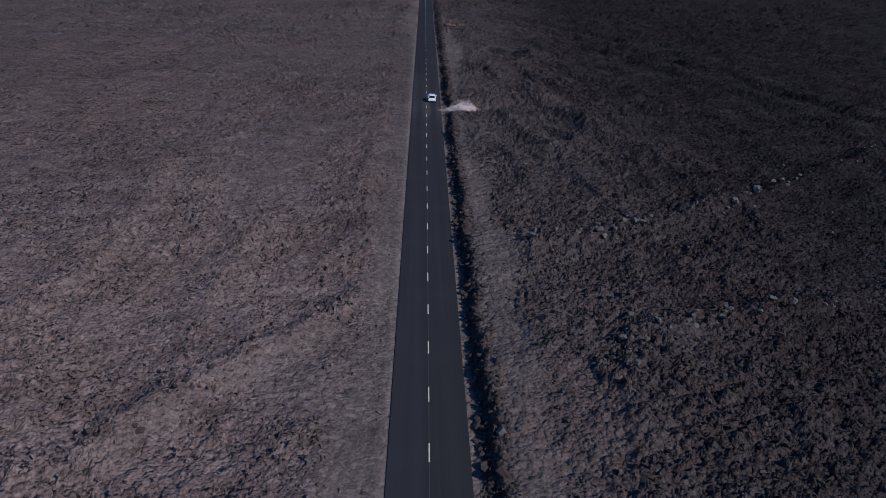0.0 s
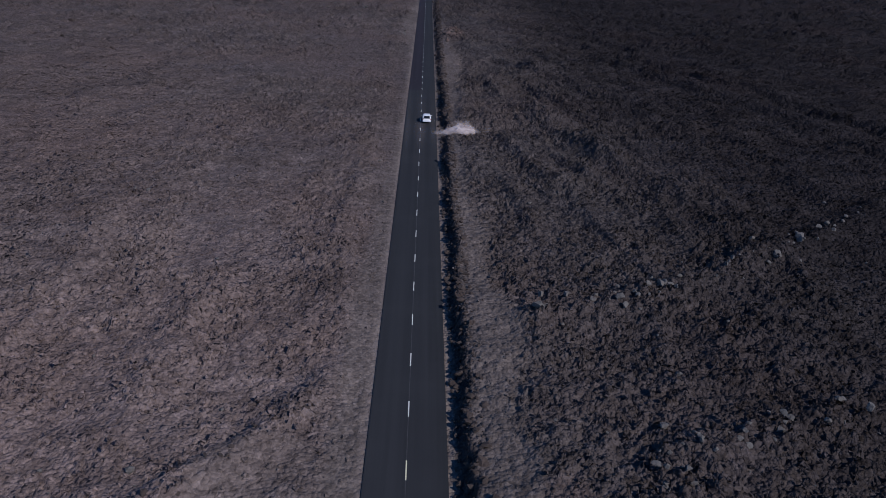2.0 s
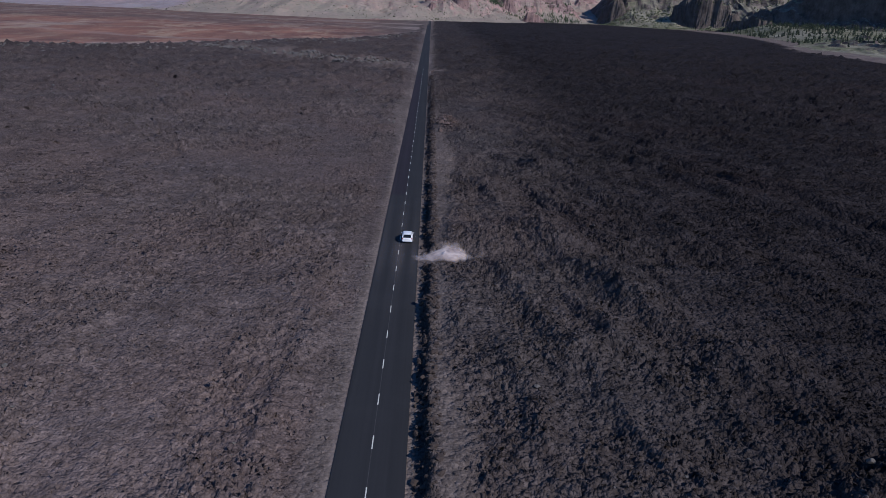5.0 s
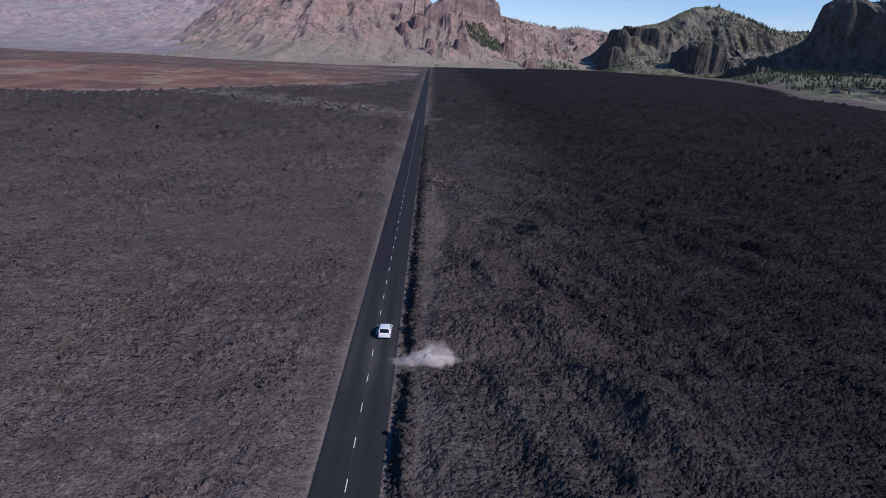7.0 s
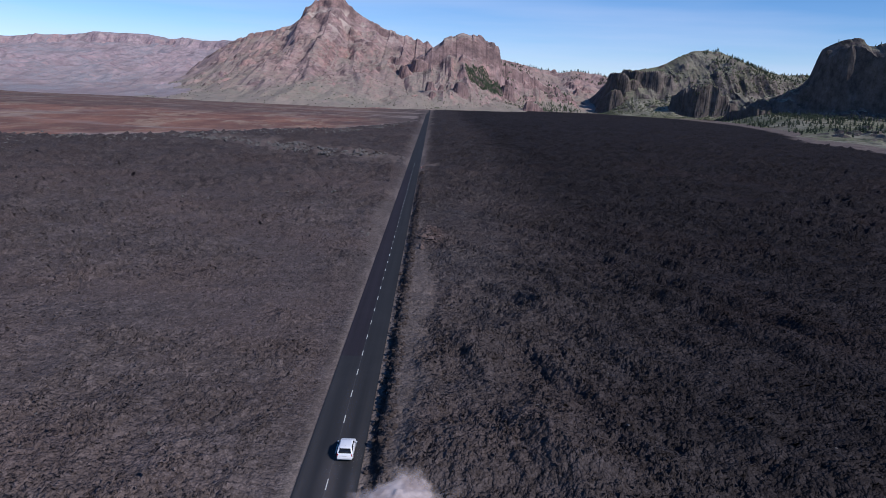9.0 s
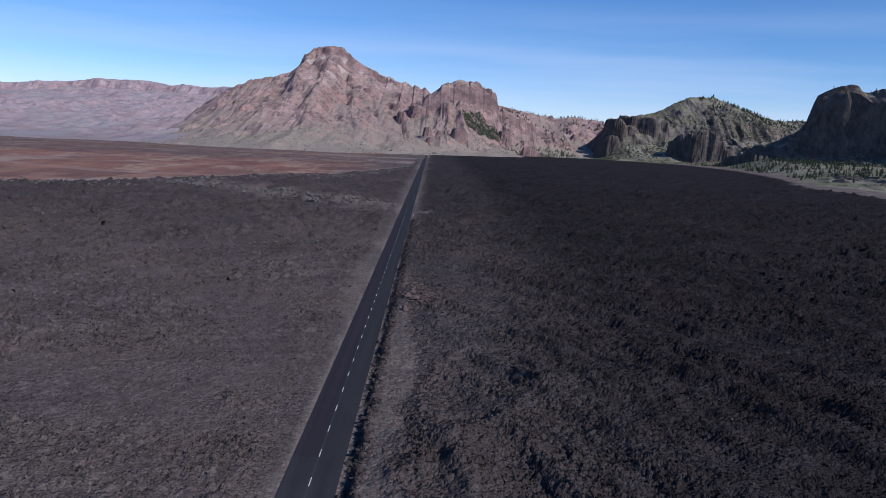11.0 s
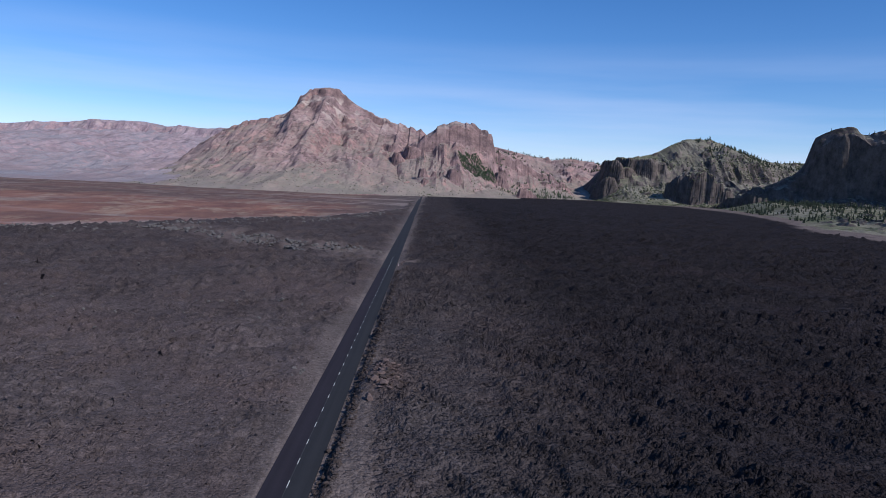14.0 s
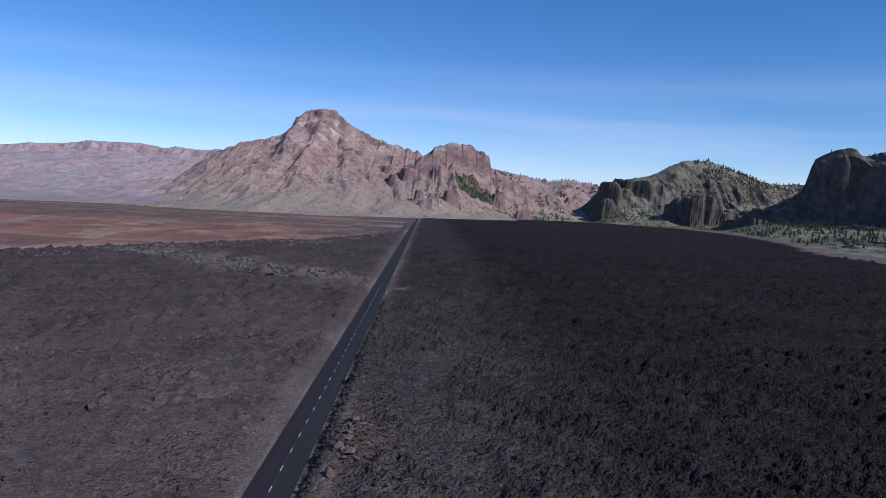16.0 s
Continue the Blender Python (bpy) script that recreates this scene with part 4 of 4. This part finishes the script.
# ---- the white hatchback on the road ----
M_WHITE = plain("white car paint", (0.80, 0.80, 0.80), 0.22, 0, 0.03)
M_GLASS = plain("dark car glass", (0.012, 0.014, 0.017), 0.06, 0, 0.1)
M_TYRE = plain("black tyre rubber", (0.018, 0.018, 0.018), 0.85)
M_RIM = plain("grey alloy rim", (0.45, 0.45, 0.46), 0.35, 0.8)
M_TRIM = plain("black plastic trim", (0.025, 0.025, 0.026), 0.6)
M_LAMP = plain("clear headlight lens", (0.60, 0.62, 0.64), 0.12)
M_TAIL = plain("red tail light lens", (0.38, 0.02, 0.02), 0.2)
M_PLATE = plain("number plate white", (0.70, 0.70, 0.66), 0.5)


def loft(rings, close=True):
    """A skin through rings of equal length, closed at both ends."""
    bm = bmesh.new()
    rows = [[bm.verts.new(p) for p in r] for r in rings]
    n = len(rows[0])
    for a, b in zip(rows, rows[1:]):
        for i in range(n):
            bm.faces.new((a[i], a[(i + 1) % n], b[(i + 1) % n], b[i]))
    if close:
        bm.faces.new(rows[0][::-1]), bm.faces.new(rows[-1])
    bmesh.ops.recalc_face_normals(bm, faces=bm.faces)
    for f in bm.faces:
        f.smooth = True
    return bm


def rounded(half_x, z0, z1, r, y, n=4):
    """A rounded cross-section at y."""
    pts = []
    for cx, cz, a0 in ((half_x - r, z1 - r, 0), (-half_x + r, z1 - r, 90), (-half_x + r, z0 + r, 180), (half_x - r, z0 + r, 270)):
        for i in range(n + 1):
            a = radians(a0 + 90 * i / n)
            pts.append((cx + r * math.cos(a), y, cz + r * math.sin(a)))
    return pts


def plan_ring(y0, y1, half_x, r, z, n=4):
    """A rounded outline seen from above."""
    pts = []
    for cx, cy, a0 in ((half_x - r, y1 - r, 0), (-half_x + r, y1 - r, 90), (-half_x + r, y0 + r, 180), (half_x - r, y0 + r, 270)):
        for i in range(n + 1):
            a = radians(a0 + 90 * i / n)
            pts.append((cx + r * math.cos(a), cy + r * math.sin(a), z))
    return pts


def box(x0, x1, y0, y1, z0, z1, bevel=0.02):
    bm = bmesh.new()
    bmesh.ops.create_cube(bm, size=1.0, matrix=Matrix.Translation(((x0 + x1) / 2, (y0 + y1) / 2, (z0 + z1) / 2)) @ Matrix.Diagonal((x1 - x0, y1 - y0, z1 - z0, 1)))
    if bevel:
        bmesh.ops.bevel(bm, geom=bm.edges[:], offset=bevel, segments=2, affect="EDGES")
    return bm


def beam(a, b, w, t):
    """A bar from a to b."""
    a, b = Vector(a), Vector(b)
    bm = bmesh.new()
    m = (b - a).to_track_quat("Z", "Y").to_matrix().to_4x4()
    bmesh.ops.create_cube(bm, size=1.0, matrix=Matrix.Translation((a + b) / 2) @ m @ Matrix.Diagonal((w, t, (b - a).length, 1)))
    return bm


def hatchback():
    car = tagged(new("car"), "small white hatchback car driving on the asphalt", "car")
    body = part("body", loft([rounded(0.72, 0.34, 0.80, 0.10, -2.06), rounded(0.82, 0.24, 0.93, 0.13, -1.95), rounded(0.87, 0.20, 0.98, 0.14, -1.5), rounded(0.88, 0.20, 0.98, 0.14, 0.2),
                              rounded(0.87, 0.20, 0.96, 0.14, 0.9), rounded(0.85, 0.20, 0.90, 0.15, 1.45), rounded(0.80, 0.22, 0.78, 0.15, 1.85), rounded(0.68, 0.30, 0.62, 0.12, 2.04)]), M_WHITE, car, "glossy white painted body")
    part("cabin_glass", loft([plan_ring(-1.88, 1.02, 0.80, 0.14, 0.95), plan_ring(-1.72, 0.62, 0.74, 0.16, 1.18), plan_ring(-1.45, 0.22, 0.64, 0.16, 1.43)]), M_GLASS, car, "dark tinted windows all round")
    part("roof", loft([plan_ring(-1.60, 0.26, 0.68, 0.18, 1.41), plan_ring(-1.58, 0.24, 0.68, 0.18, 1.45), plan_ring(-1.46, 0.10, 0.58, 0.18, 1.495)]), M_WHITE, car)
    for s in (-1, 1):
        part("front_pillar", beam((s * 0.76, 0.98, 0.95), (s * 0.61, 0.16, 1.44), 0.09, 0.06), M_WHITE, car)
        part("middle_pillar", beam((s * 0.815, -0.38, 0.94), (s * 0.655, -0.40, 1.43), 0.05, 0.09), M_WHITE, car)
        part("rear_pillar", beam((s * 0.74, -1.80, 0.94), (s * 0.60, -1.42, 1.44), 0.16, 0.12), M_WHITE, car)
        mirror = part("mirror", box(s * 0.98 - 0.10, s * 0.98 + 0.10, 0.58, 0.70, 0.94, 1.07, 0.03), M_WHITE, car)
        part("mirror_arm", box(s * 0.86 - 0.05, s * 0.86 + 0.05, 0.61, 0.66, 0.94, 0.99, 0.01), M_TRIM, mirror)
        part("headlight", box(s * 0.62 - 0.14, s * 0.62 + 0.14, 1.78, 1.93, 0.60, 0.73, 0.04), M_LAMP, car, "clear headlight")
        part("tail_light", box(s * 0.74 - 0.08, s * 0.74 + 0.08, -2.04, -1.90, 0.66, 0.92, 0.03), M_TAIL, car, "red tail light")
        part("side_sill", box(s * 0.86 - 0.03, s * 0.86 + 0.03, -1.0, 1.0, 0.18, 0.28, 0.01), M_TRIM, car)
        for y in (-1.28, 1.27):
            bm = bmesh.new()
            bmesh.ops.create_cone(bm, cap_ends=True, segments=28, radius1=0.315, radius2=0.315, depth=0.20, matrix=pose(s * 0.79, y, 0.315, 0, 90, 0))
            bmesh.ops.bevel(bm, geom=[e for e in bm.edges if e.calc_face_angle(0) > 1], offset=0.03, segments=2, affect="EDGES")
            tyre = part("tyre", bm, M_TYRE, car, "black tyre")
            bm = bmesh.new()
            bmesh.ops.create_cone(bm, cap_ends=True, segments=24, radius1=0.20, radius2=0.17, depth=0.03, matrix=pose(s * 0.90, y, 0.315, 0, s * 90, 0))
            part("rim", bm, M_RIM, tyre, "grey alloy rim")
    part("rear_bumper", box(-0.78, 0.78, -2.12, -1.95, 0.34, 0.58, 0.05), M_WHITE, car)
    part("front_bumper", box(-0.66, 0.66, 1.94, 2.10, 0.30, 0.50, 0.05), M_WHITE, car)
    part("grille", box(-0.38, 0.38, 2.02, 2.07, 0.50, 0.58, 0.01), M_TRIM, car)
    part("number_plate", box(-0.26, 0.26, -2.075, -2.045, 0.66, 0.77, 0.005), M_PLATE, car)
    part("rear_wiper", beam((0.02, -1.87, 1.02), (0.36, -1.80, 1.08), 0.02, 0.02), M_TRIM, car)
    part("spoiler", box(-0.58, 0.58, -1.70, -1.52, 1.42, 1.46, 0.015), M_WHITE, car)
    part("aerial", beam((0, -1.25, 1.48), (0, -1.42, 1.66), 0.015, 0.015), M_TRIM, car)
    return car


hatchback().matrix_basis = pose(1.2, 156.0, 0.0)


# ---- darker resurfaced strip in one lane ----
M_PATCH = asphalt("newer dark asphalt", (0.93, 0.80, 0.90))
patch = strip(-3.1, -0.12, 185.0, 440.0, 0.005, 0.003, M_PATCH, "resurfaced_lane", road, 8)


# ---- red and white marker post where a track leaves the road ----
def marker_post():
    post = tagged(new("marker_post"), "small red and white roadside marker post", "marker post")
    red, white = plain("red post paint", (0.45, 0.07, 0.04), 0.5), plain("white post paint", (0.70, 0.69, 0.66), 0.5)
    for name, z0, z1, mat, r0 in (("foot", 0.0, 0.35, white, 0.11), ("band", 0.35, 0.75, red, 0.105), ("top", 0.75, 1.1, white, 0.10)):
        part(name, loft([plan_ring(-r0, r0, r0, 0.05, z0), plan_ring(-r0, r0, r0, 0.05, z1 - 0.02), plan_ring(-r0 * 0.8, r0 * 0.8, r0 * 0.8, 0.04, z1)]), mat, post)
    return post


marker = marker_post()
marker.matrix_basis = pose(4.1, 449.0, height(4.1, 449.0) - 0.03)
